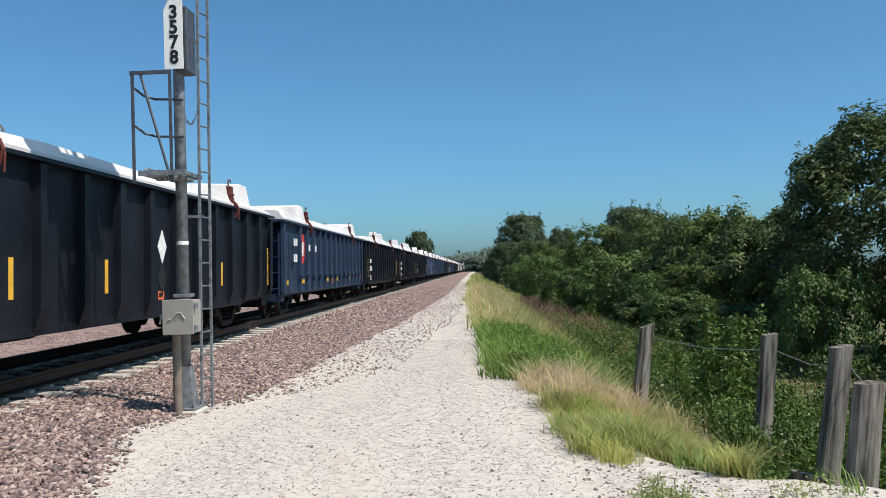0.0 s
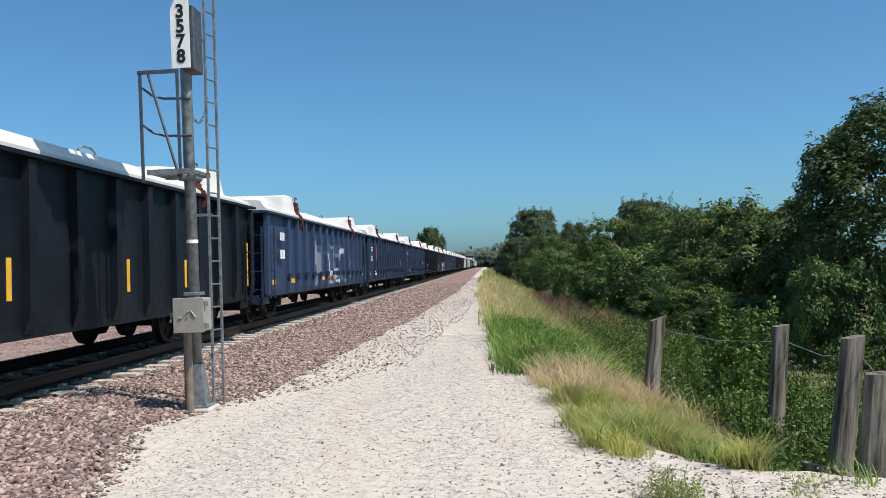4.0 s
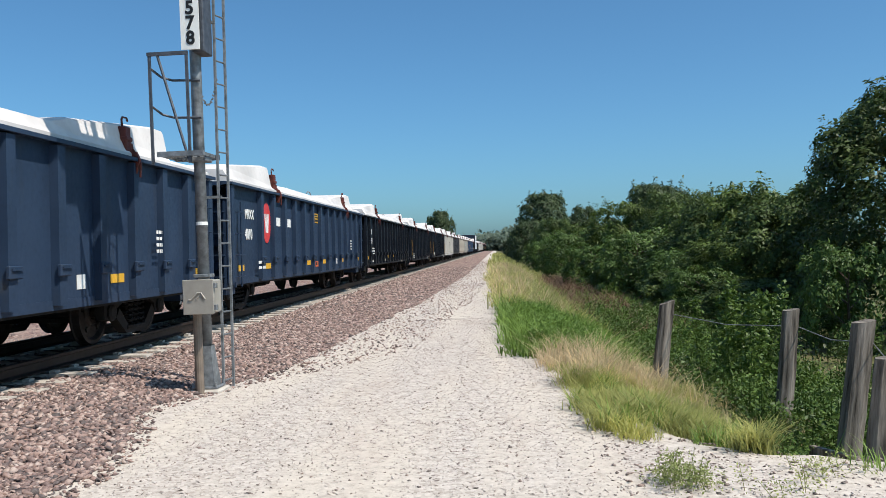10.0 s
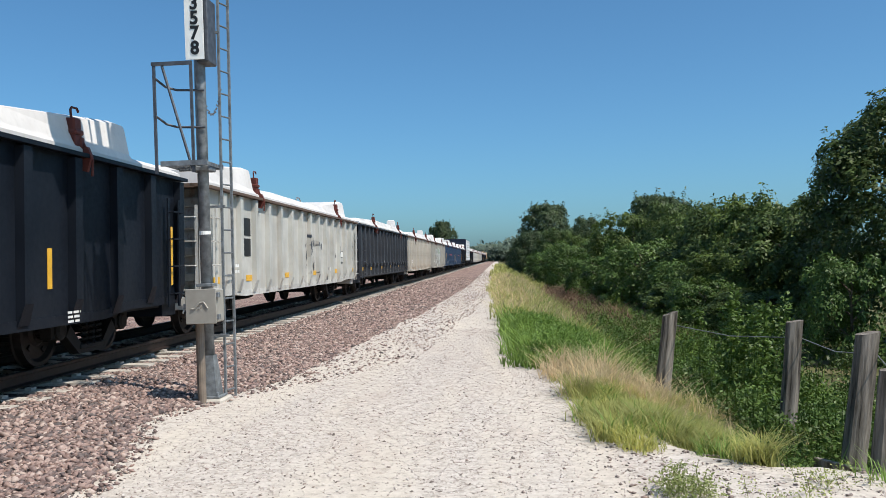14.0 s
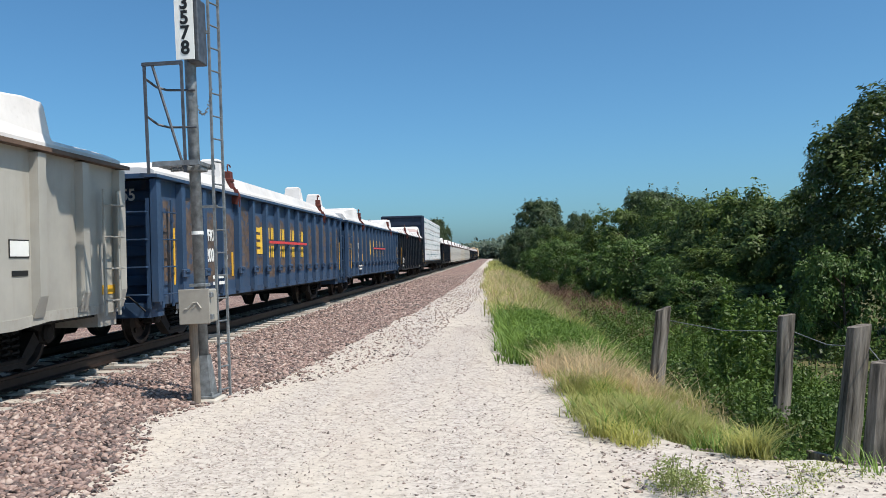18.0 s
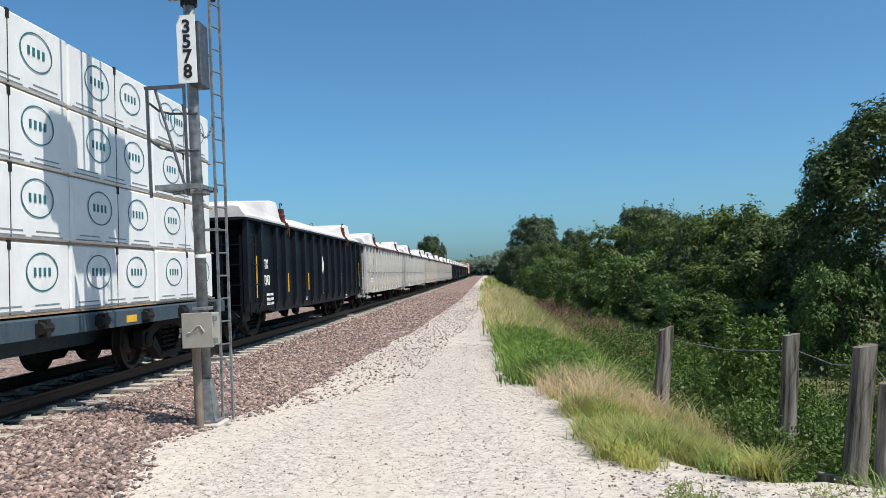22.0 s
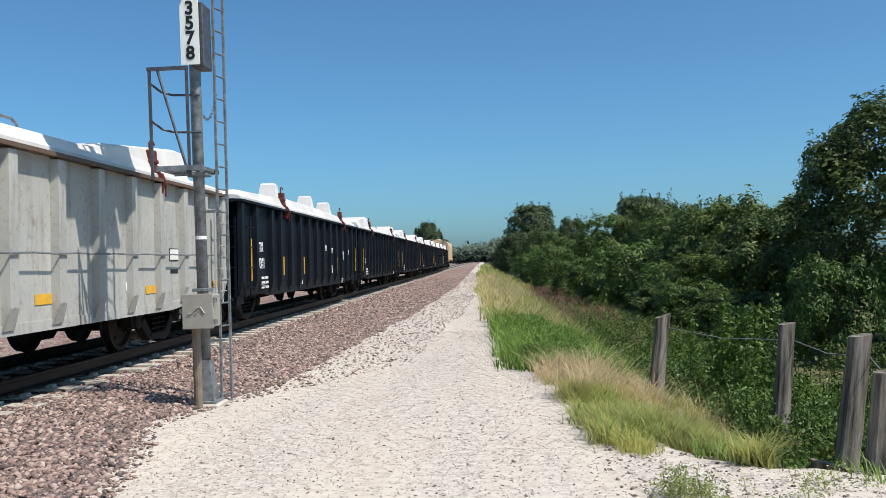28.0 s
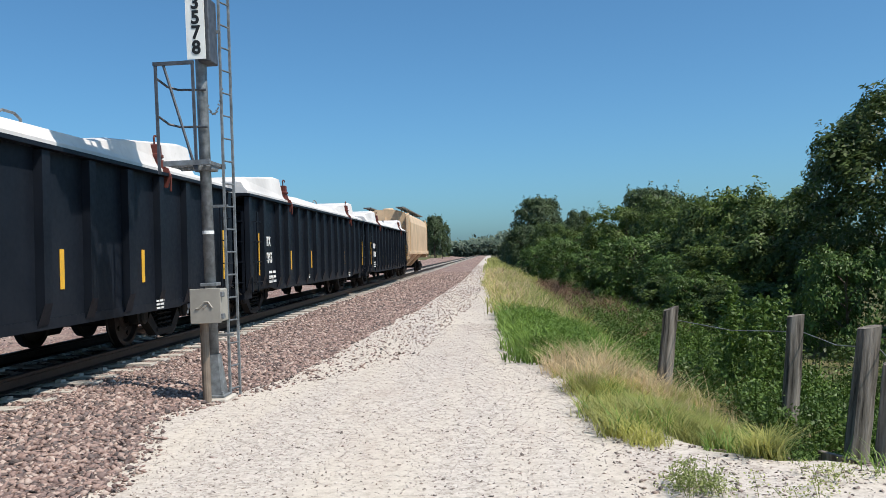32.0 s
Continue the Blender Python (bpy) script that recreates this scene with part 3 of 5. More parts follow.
def bracket_mesh():
    """The red lid clamp: a slim leaning case over the rim, a hook on top and a short arm down the side."""
    g = Geo()
    lean = 0.12
    for y0, y1, z0, z1, x0, x1 in ((-0.085, 0.085, 0.16, 0.5, 1.36, 1.49), (-0.1, 0.1, 0.3, 0.36, 1.35, 1.51), (0.03, 0.13, 0.12, 0.28, 1.34, 1.5)):
        k = len(g.v)
        g.box(x0, x1, y0, y1, z0, z1, 0.012)
        g.v[k:] = [(x, y - lean * (z - 0.16), z) for x, y, z in g.v[k:]]
    g.prism([(1.42, -0.12), (1.55, -0.15), (1.61, 0.04), (1.56, 0.16), (1.42, 0.16)], 0.06, 0.12)
    g.tube([(1.5, 0.09, 0.2), (1.6, 0.12, 0.0), (1.585, 0.13, -0.2)], 0.016, 6)
    g.tube([(1.42, -0.06, 0.48), (1.42, -0.08, 0.6), (1.42, -0.05, 0.635), (1.42, 0.08, 0.64), (1.42, 0.115, 0.6)], 0.016, 6)
    return g.mesh("lid_clamp", REDSTEEL)


def handle_mesh():
    return Geo().tube([(1.0, -0.3, -0.1), (1.0, -0.25, 0.2), (1.0, -0.12, 0.25), (1.0, 0.12, 0.25), (1.0, 0.25, 0.2), (1.0, 0.34, -0.1)], 0.018, 6).mesh("lid_handle", GALV)


HOODS = {"hump": (4.7, 12.0, 14.9), "hump_mid": (8.6, 11.4), "hump_rear": (10.7, 15.2), "hump_end": (14.5,), "hump_three": (5.0, 9.6, 12.7)}
HUMP, CLAMP, HANDLE = hump_mesh(), bracket_mesh(), handle_mesh()


def flat(w, h, mat, name, t=0.006):
    """A plate that faces +x, its lower front corner at the origin."""
    return cached(("flat", w, h, mat.name, name), lambda: Geo().box(0, t, 0, w, 0, h).mesh(name, mat))


def side_text(text, y, z, size, parent, mat=None, stretch=0.85, weight=0.009):
    """Letters on the near side; they read from the front end backwards."""
    m = Matrix(((0, 0, 1, HALF + 0.004), (1, 0, 0, y), (0, 1, 0, z), (0, 0, 0, 1)))
    return lettering(text, size, mat or LETTER, m, parent, "white stencilled lettering", stretch=stretch, weight=weight)


def bars(y, z, w, h, n, parent, mat=None):
    """Writing too small to read, as rows of bars."""
    g = Geo()
    rnd = random.Random(int(y * 100 + z * 1000))
    for i in range(n):
        a = 0.0
        zz = z - i * h * 1.9
        while a < w:
            b = min(w, a + rnd.uniform(0.3, 0.5) * w)
            g.box(HALF + 0.002, HALF + 0.006, y + a, y + b, zz, zz + h)
            a = b + 0.12 * w
    part("small_print", g.mesh("small_print", mat or LETTER), parent)


def gondola(label, mat, L=15.9, post="gusset", lid="saw", belly=0.0, marks=(), refl="tall", mats=None, cable=False, lidmat=None, sprayed=False, skip=(), edge=None, lettered=False):
    """A high-sided gondola with a moulded lid. Front end at y = 0, wheels on z = 0, near side at +x."""
    car = thing("gondola_car", label, "freight car", "cars of the train")
    z0, z1 = 0.72, 2.63
    rail_mat, panel_mat = mat, (mats or mat)
    bays = 14 if lettered and post == "gusset" else 15
    step = (L - 0.1) / bays
    drop = belly

    def side(s):
        g = Geo()
        pts = [(0.05, z0), (1.9, z0), (2.6, z0 - drop), (L - 2.6, z0 - drop), (L - 1.9, z0), (L - 0.05, z0), (L - 0.05, z1), (0.05, z1)]
        g.prism(pts, s * (HALF - REC - 0.01), s * (HALF - REC), "x")
        return g.mesh("side_panel", panel_mat)
    for s in (-1, 1):
        part("side_panel", cached(("side", L, panel_mat.name, drop, s), lambda: side(s)), car)

    def sill(s):
        g = Geo()
        for a, b, za, zb in ((0.0, 1.9, 0, 0), (1.9, 2.6, 0, -drop), (2.6, L - 2.6, -drop, -drop), (L - 2.6, L - 1.9, -drop, 0), (L - 1.9, L, 0, 0)):
            x1, x2 = HALF - REC - 0.06, HALF - REC + 0.012
            v = [(s * x, y, z0 + dz + k) for y, dz in ((a, za), (b, zb)) for x, k in ((x1, -0.06), (x2, -0.06), (x2, 0.06), (x1, 0.06))]
            g.add(v, [(0, 1, 5, 4), (1, 2, 6, 5), (2, 3, 7, 6), (3, 0, 4, 7), (0, 3, 2, 1), (4, 5, 6, 7)])
        return g.mesh("side_sill", rail_mat)
    for s in (-1, 1):
        part("side_sill", cached(("sill", L, rail_mat.name, drop, s), lambda: sill(s)), car)
    for y, end in ((0.0, "front"), (L, "rear")):
        d = -1 if end == "front" else 1

        wall = y - d * 0.55

        def make_end():
            g = Geo()
            g.box(-HALF + 0.13, HALF - 0.13, min(wall, wall - d * 0.05), max(wall, wall - d * 0.05), 0.6, z1)
            for z in (0.95, 1.42, 1.9, 2.3):
                g.box(-HALF + 0.2, HALF - 0.2, min(wall, wall + d * 0.09), max(wall, wall + d * 0.09), z, z + 0.17, 0.02)
            g.box(-1.4, 1.4, min(y, wall), max(y, wall), 0.48, 0.7)
            return g.mesh("end_panel", rail_mat)
        part("end_panel", cached(("end", end, L, rail_mat.name), make_end), car)

    def chord():
        g = Geo()
        for s in (-1, 1):
            g.prism([(s * (HALF - 0.22), z1 - 0.01), (s * (HALF + 0.04), z1 - 0.02), (s * (HALF + 0.04), z1 + 0.03), (s * (HALF - 0.22), z1 + 0.045)], -0.12, L + 0.12)
        for y in (-0.12, L - 0.0):
            g.box(-HALF + 0.16, HALF - 0.16, y, y + 0.12, z1 - 0.03, z1 + 0.04)
        return g.mesh("top_chord", edge or rail_mat)
    part("top_chord", cached(("chord", L, (edge or rail_mat).name), chord), car)
    part("floor", cached(("floor", L), lambda: Geo().box(-1.38, 1.38, 0.1, L - 0.1, 0.62, 0.68).box(-0.3, 0.3, -0.2, L + 0.2, 0.5, 0.62).mesh("floor", UNDER)), car)

    for i in range(bays + 1):
        if i in skip:
            continue
        y = 2.56 if i == 2 and lettered else 0.05 + i * step
        mid = 2.3 < y < L - 2.3
        low = z0 - (drop if mid else 0)
        key = ("post", panel_mat.name, round(low, 2), post)
        post_mat = panel_mat if sprayed else rail_mat
        me = cached(key + (sprayed,), lambda: post_mesh(post_mat, low, z1 - 0.04, post == "gusset" and True))
        for s in (1, -1):
            if sprayed and s > 0:
                own = me.copy()
                own.transform(Matrix.Translation((HALF - REC, y, 0)))
                part("post", own, car)
            else:
                part("post", me, car, m=pose(s * (HALF - REC), y, 0, 0, 0, 0 if s > 0 else 180))
    if post == "flat":
        me = cached(("lug", rail_mat.name), lambda: Geo().box(0, 0.05, -0.13, 0.13, 0, 0.14, 0.01).box(0.05, 0.07, -0.1, 0.1, 0.09, 0.11).mesh("lug", rail_mat))
        for i in range(2 if 1 in skip else 1, bays):
            part("lug", me, car, m=pose(HALF - 0.01, 0.05 + i * step, z0 + 0.34))

    # ladders at the corners
    me = cached(("ladder", rail_mat.name), lambda: ladder_mesh(0.62, 2.3, 0.42, 4, rail_mat))
    for y, s in ((0.16, 1), (L - 0.6, 1), (0.16, -1), (L - 0.6, -1)):
        part("ladder", me, car, m=pose(s * (HALF - 0.02), y + (0.42 if s < 0 else 0), 0, 0, 0, 0 if s > 0 else 180))
    for y, r in ((-0.02, -90), (L + 0.02, 90)):
        part("ladder", me, car, m=pose(1.42 if r < 0 else 1.0, y, 0, 0, 0, r) if r > 0 else pose(0.98, y, 0, 0, 0, r))

    # lid
    if lid:
        lm = lidmat or LID
        cover = part("lid", cached(("lid", lid, L, lm.name), lambda: lid_mesh(lid, L, z1 + 0.046, lm)), car, "white moulded fibreglass lid")
        for y in ((3.5, 12.6) if lid == "saw" else (4.0, 12.75)):
            part("lid_clamp", CLAMP, cover, "red oxide steel lid clamp", pose(0, y, z1 - 0.04))
        for y in ((4.4, 9.3) if lid == "saw" else (6.2,)):
            part("lid_handle", HANDLE, cover, "thin bent steel lid handle", pose(0, y, z1 + 0.2))
        if lid in HOODS:
            for y in HOODS[lid]:
                part("hump", HUMP, cover, "", pose(0, y, z1 + 0.1))

    # running gear
    add_truck(car, 1.95)
    add_truck(car, L - 1.95)
    part("coupler", COUPLER, car, "", pose(0, 0, 0.78))
    part("coupler", COUPLER, car, "", pose(0, L, 0.78, 0, 0, 180))
    part("brake_gear", cached(("brake", L), lambda: Geo().tube([(0.3, 5.6, 0.55), (0.3, 6.6, 0.55)], 0.16, 12).tube([(0.7, 4.2, 0.6), (0.7, 5.5, 0.56), (0.8, 5.9, 0.56), (0.8, 7.6, 0.52), (0.3, 7.8, 0.56)], 0.022, 6).box(0.6, 0.85, 4.9, 5.3, 0.48, 0.63, 0.03).tube([(0.2, 3.0, 0.52), (0.2, L - 3, 0.52)], 0.03, 6).mesh("brake_gear", UNDER)), car)

    # reflectors
    if refl == "tall":
        for y in (0.58, L - 0.56):
            part("reflector", flat(0.07, 0.9, YELLOW, "reflector"), car, "tall yellow reflective strip", pose(HALF + 0.005, y, z0 + 0.24))
        for y in (3.95, 6.42, 9.52, 11.88):
            part("reflector", flat(0.1, 0.47, YELLOW, "reflector"), car, "upright yellow reflective strip", pose(HALF - REC + 0.003, y, z0 + 0.3))
    elif refl == "wide":
        for k in (0.52, 2.5, 6.5, 8.5, 11.35, 14.45):
            part("reflector", flat(0.42, 0.12, YELLOW, "reflector"), car, "horizontal amber reflective strip", pose(HALF - REC + 0.003, 0.05 + k * step, z0 + 0.2))
    elif refl == "square":
        for k in (0.55, 2.5, 5.55, 8.55, 11.55, 14.55):
            part("reflector", flat(0.42, 0.12, YELLOW, "reflector"), car, "yellow reflective patch", pose(HALF - REC + 0.003, 0.05 + k * step, z0 + 0.19))
    if cable:
        part("cable", cached(("cable", L), lambda: Geo().tube([(HALF + 0.02, 0.4 + i * step / 2, z0 + 0.78 - (0.012 if i % 2 else 0)) for i in range(29)], 0.012, 5).mesh("cable", GALV)), car, "slack wire cable across the posts")

    # lettering: in the second bay, on plates flush with the posts
    for item in marks:
        kind = item[0]
        if kind == "text":
            _, text, y, z, size = item[:5]
            t = side_text(text, y, z, size, car, item[5] if len(item) > 5 else None)
            t.location.x -= REC - 0.005
        elif kind == "bars":
            _, y, z, w, h, n = item
            bars(y, z, w, h, n, car)
            car.children[-1].location.x = -REC
        elif kind == "plate":
            _, y, z, w, h, pm, words = item
            part("placard", flat(w, h, pm, "placard"), car, words, pose(HALF - REC + (0.006 if pm is SIGNWHITE else 0.003), y, z))
            if pm is ORANGE:
                n = side_text("3077", y + 0.02, z + 0.045, h * 0.72, car, BLACKINK, 0.95, 0.004)
                n.location.x = HALF - REC + 0.012
            elif pm is YELLOW:
                for r in range(3):
                    part("small_print", flat(w * (0.7, 0.85, 0.8)[r], h * (0.12, 0.12, 0.2)[r], BLACKINK, "small_print"), car, "", pose(HALF - REC + 0.009, y + w * 0.08, z + h * (0.76, 0.52, 0.16)[r]))
        elif kind == "diamond":
            _, y, z, r, pm = item
            part("placard", cached(("dia", r, pm.name), lambda: Geo().prism([(0, -r * 1.4), (r, 0), (0, r * 1.4), (-r, 0)], 0, 0.006, "x").mesh("placard", pm)), car, "diamond hazard placard", pose(HALF - REC + 0.004, y, z))
    return car


WRAP = Mat("white_lumber_wrap", 0.45, 0, 0.4)
WRAP.colour(WRAP.mix(WRAP.mask(WRAP.noise(2.0, 5), 0.35, 0.7), (0.68, 0.69, 0.69), (0.8, 0.8, 0.79)))
WRAP.bump(WRAP.noise(3.0, 6, (1, 1.6, 0.6)), 0.5, 0.03)
WRAP = WRAP.m
TEAL = plain("dark_teal_ink", (0.02, 0.13, 0.15), 0.5, 0, 0.15)
INK = plain("grey_print", (0.2, 0.22, 0.23), 0.6, 0, 0.2)
LUMBER = plain("sawn_lumber_ends", (0.34, 0.23, 0.14), 0.8, 0, 0.25, 20)


BULK = painted("dark_blue_steel", (0.02, 0.03, 0.055), (0.05, 0.045, 0.04), 0.4, 0.5)


def emblem_mesh(ry, rz):
    """A ring with a row of four bars in it, facing +x."""
    g = Geo()
    n = 28
    v = []
    for r in (1.0, 0.93):
        v += [(0.006, ry * r * math.cos(i * math.tau / n), rz * r * math.sin(i * math.tau / n)) for i in range(n)]
    g.add(v, [(i, (i + 1) % n, n + (i + 1) % n, n + i) for i in range(n)])
    for k in range(4):
        y = (-0.52 + 0.3 * k) * ry
        g.box(0, 0.006, y, y + 0.13 * ry, -0.22 * rz, 0.22 * rz)
    return g.mesh("emblem", TEAL)


def lumber_car(L=22.5):
    car = thing("lumber_car", "centre-beam flat car loaded with white-wrapped lumber bundles", "freight car", "cars of the train")
    steel = painted("blue_grey_deck_steel", (0.05, 0.077, 0.1), (0.03, 0.03, 0.03), 0.6, 0.5)
    deck = 1.0
    part("deck", Geo().box(-1.45, 1.45, 0, L, deck - 0.2, deck, 0.02).box(-0.35, 0.35, -0.2, L + 0.2, 0.45, 0.8).box(1.38, 1.46, 0, L, deck - 0.23, deck - 0.02).box(-1.46, -1.38, 0, L, deck - 0.23, deck - 0.02).mesh("deck", steel), car, "dark steel deck with winches along its edge")
    for y in (0.1, L - 0.1):
        g = Geo()
        e, top = (1.5, 4.4) if y < 1 else (0.45, 4.2)
        g.box(-e, e, y - 0.06, y + 0.06, deck, top - 0.08)
        for x in (-e, e):
            g.box(x - 0.1, x + 0.1, y - 0.14, y + 0.14, deck, top - 0.04, 0.02)
        g.box(-e, e, y - 0.16, y + 0.16, top - 0.14, top, 0.02)
        for z in (1.7, 2.4, 3.1, 3.7):
            g.box(-e + 0.1, e - 0.1, y - 0.11, y + 0.11, z, z + 0.12)
        part("bulkhead", g.mesh("bulkhead", BULK), car, "dark blue steel end bulkhead")
        if y < 1:
            lettering("NOKL 733336", 0.26, LETTER, Matrix(((1, 0, 0, -1.25), (0, 0, -1, y - 0.115), (0, 1, 0, 3.3), (0, 0, 0, 1))), car, "white lettering", stretch=0.85)
    part("centre_beam", Geo().box(-0.06, 0.06, 0.2, L - 0.2, deck, 4.3).mesh("centre_beam", steel), car)
    em = emblem_mesh(0.36, 0.225)
    winch = Geo().tube([(1.5, -0.12, 0), (1.5, 0.12, 0)], 0.07, 8).box(1.42, 1.56, -0.05, 0.05, -0.1, 0.1).mesh("winch", UNDER)
    for i in range(15):
        part("winch", winch, car, "", pose(0, 0.9 + i * (L - 1.8) / 14, deck - 0.12))
    rnd = random.Random(3)
    rows = 4
    h = 0.81
    widths = [2.44, 2.44, 2.44, 2.44, 2.44, 2.44, 2.44, 2.44]
    for s in (1, -1):
        for r in range(rows):
            z = deck + 0.05 + r * (h + 0.026)
            y = 0.32
            for k, w in enumerate(widths):
                w2 = w + 0.14 if s else w
                jog = rnd.uniform(-0.015, 0.015)
                me = cached(("bundle", k % 3), lambda: Geo().box(0.12, 1.42, 0.012, 2.67, 0, h, 0.025).mesh("bundle", WRAP))
                b = part("lumber_bundle", me, car, "bundle of lumber wrapped in white film", pose(jog, y, z, 0, 0, 0) if s > 0 else pose(jog, y + 2.69, z, 0, 0, 180))
                if s > 0:
                    spots = [0.66 + rnd.uniform(-0.15, 0.15), 2.0 + rnd.uniform(-0.15, 0.15)]
                    if rnd.random() < 0.2:
                        spots.append(spots[rnd.randrange(2)] + 0.5)
                    for e in spots:
                        part("emblem", em, b, "dark teal ring printed on the wrap", pose(1.421 + 0.0015 * spots.index(e), e, 0.47))
                    part("seam", cached("seam", lambda: Geo().box(1.418, 1.424, 1.335, 1.35, 0.01, h - 0.01).box(1.41, 1.43, 1.31, 1.37, h - 0.1, h + 0.004).mesh("seam", UNDER)), b, "dark strap over the wrap")
                    g = Geo()
                    for q in range(3):
                        g.box(1.421, 1.425, 0.2 + q * 0.83, 0.75 + q * 0.83, 0.085, 0.1).box(1.421, 1.425, 0.1 + q * 0.83, 0.8 + q * 0.83, 0.03, 0.045)
                    part("small_print", cached("wrapprint", lambda: g.mesh("small_print", INK)), b)
                y += 2.7
            part("dunnage", cached("dunnage", lambda: Geo().box(0.15, 1.4, 0.4, L - 0.4, 0, 0.022).mesh("dunnage", LUMBER)), car, "", pose(0 if s > 0 else -1.59, 0, z - 0.024))
    add_truck(car, 1.9)
    add_truck(car, L - 1.9)
    part("coupler", COUPLER, car, "", pose(0, 0, 0.78))
    part("coupler", COUPLER, car, "", pose(0, L, 0.78, 0, 0, 180))
    for k in (2.0, 6.0, 10.0, 14.0, 18.0):
        part("reflector", flat(0.35, 0.1, YELLOW, "reflector"), car, "amber reflective strip", pose(1.461, k, deck - 0.19))
    part("tank", Geo().tube([(0.5, 7.5, 0.5), (0.5, 9.4, 0.5)], 0.24, 14).mesh("tank", UNDER), car)
    return car


def hopper_car(L=15.9):
    car = thing("hopper_car", "tan covered hopper car with curved sides", "freight car", "cars of the train")
    top = 4.15
    arc = [(-1.55, 1.5), (-1.58, 3.3), (-1.45, 3.72), (-1.1, 3.98), (-0.55, 4.12), (0.55, 4.12), (1.1, 3.98), (1.45, 3.72), (1.58, 3.3), (1.55, 1.5)]
    part("body", Geo().prism(arc, 1.3, L - 1.3).mesh("body", TAN), car, "smooth tan painted hopper body")
    for y, d in ((1.3, -1), (L - 1.3, 1)):
        g = Geo()
        g.prism([(y, 1.45), (y, 3.9), (y + d * 0.9, 3.7), (y + d * 1.2, 1.45)] if d > 0 else [(y, 1.45), (y + d * 1.2, 1.45), (y + d * 0.9, 3.7), (y, 3.9)], -1.5, -1.4, "x")
        g.prism([(y, 1.45), (y, 3.9), (y + d * 0.9, 3.7), (y + d * 1.2, 1.45)] if d > 0 else [(y, 1.45), (y + d * 1.2, 1.45), (y + d * 0.9, 3.7), (y, 3.9)], 1.4, 1.5, "x")
        g.box(-1.5, 1.5, min(y, y + d * 1.25), max(y, y + d * 1.25), 1.05, 1.3)
        g.box(-0.1, 0.1, min(y, y + d), max(y, y + d), 1.3, 3.6)
        part("end_frame", g.mesh("end_frame", TAN), car)
        part("ladder", cached("hopladder", lambda: ladder_mesh(1.1, 3.7, 0.45, 8, TAN)), car, "", pose(1.5, y + (d * 1.2 if d < 0 else 0.65), 0))
    for k in range(3):
        a = 2.4 + k * 3.9
        g = Geo()
        g.add([(-1.45, a, 1.5), (1.45, a, 1.5), (1.45, a + 3.7, 1.5), (-1.45, a + 3.7, 1.5), (-0.5, a + 1.4, 0.45), (0.5, a + 1.4, 0.45), (0.5, a + 2.3, 0.45), (-0.5, a + 2.3, 0.45)], [(0, 1, 5, 4), (1, 2, 6, 5), (2, 3, 7, 6), (3, 0, 4, 7), (4, 5, 6, 7)])
        part("hopper_bay", g.mesh("hopper_bay", TAN), car)
    part("side_sill", Geo().box(1.46, 1.6, 0.1, L - 0.1, 1.32, 1.52, 0.02).box(-1.6, -1.46, 0.1, L - 0.1, 1.32, 1.52, 0.02).mesh("side_sill", TAN), car)
    g = Geo()
    for s in (-1, 1):
        g.box(min(s * 0.75, s * 1.25), max(s * 0.75, s * 1.25), 0.5, L - 0.5, 4.2, 4.25)
        for y in np.arange(1.5, L - 1, 1.9):
            g.box(s * 1.0 - 0.03, s * 1.0 + 0.03, y, y + 0.06, 3.95, 4.2)
    part("roof_walk", g.mesh("roof_walk", GALV), car, "steel grating roof walk")
    for y in np.arange(3.0, L - 2, 3.4):
        part("hatch", cached("hatch", lambda: Geo().lathe([(0.32, 0), (0.36, 0.12), (0.3, 0.18), (0.0, 0.2)], 14, "z").mesh("hatch", TAN)), car, "", pose(0, y, 4.1))
    add_truck(car, 1.9)
    add_truck(car, L - 1.9)
    part("coupler", COUPLER, car, "", pose(0, 0, 0.78))
    part("coupler", COUPLER, car, "", pose(0, L, 0.78, 0, 0, 180))
    return car


TORN = graffiti("torn_white_lid_with_brown_patches", (0.75, 0.74, 0.7), 0.0, 16.0, 9.0, [(0.3, 0.2, 0.14), (0.7, 0.68, 0.64), (0.28, 0.07, 0.05), (0.72, 0.7, 0.66)], (0.7, 0.68, 0.62), 0.9, 0.5)


# ---- the train, from the front ----
def sheet_marks(name, num, y=2.5, z=1.6):
    return (("text", name, y, z, 0.29), ("text", num, y, z - 0.38, 0.32), ("bars", y + 0.02, z - 0.62, 0.62, 0.055, 3), ("plate", 5.95, 0.74, 0.24, 0.14, LETTER, "small white stencil panel"), ("bars", 12.15, 0.72, 0.3, 0.028, 3), ("bars", 1.42, 0.86, 0.4, 0.03, 2))


def blue_marks(num):
    return (("text", "MRXX", 1.12, 2.0, 0.27), ("text", num, 1.12, 1.57, 0.3), ("bars", 1.75, 1.05, 0.6, 0.06, 2), ("plate", 7.93, 2.1, 0.46, 0.27, YELLOW, "yellow notice plate with unreadable print"), ("plate", 11.08, 0.88, 0.22, 0.18, LETTER, "small white notice"), ("plate", 7.97, 0.85, 0.36, 0.15, ORANGE, "orange hazard number panel"), ("bars", 13.35, 1.6, 0.22, 0.05, 4))


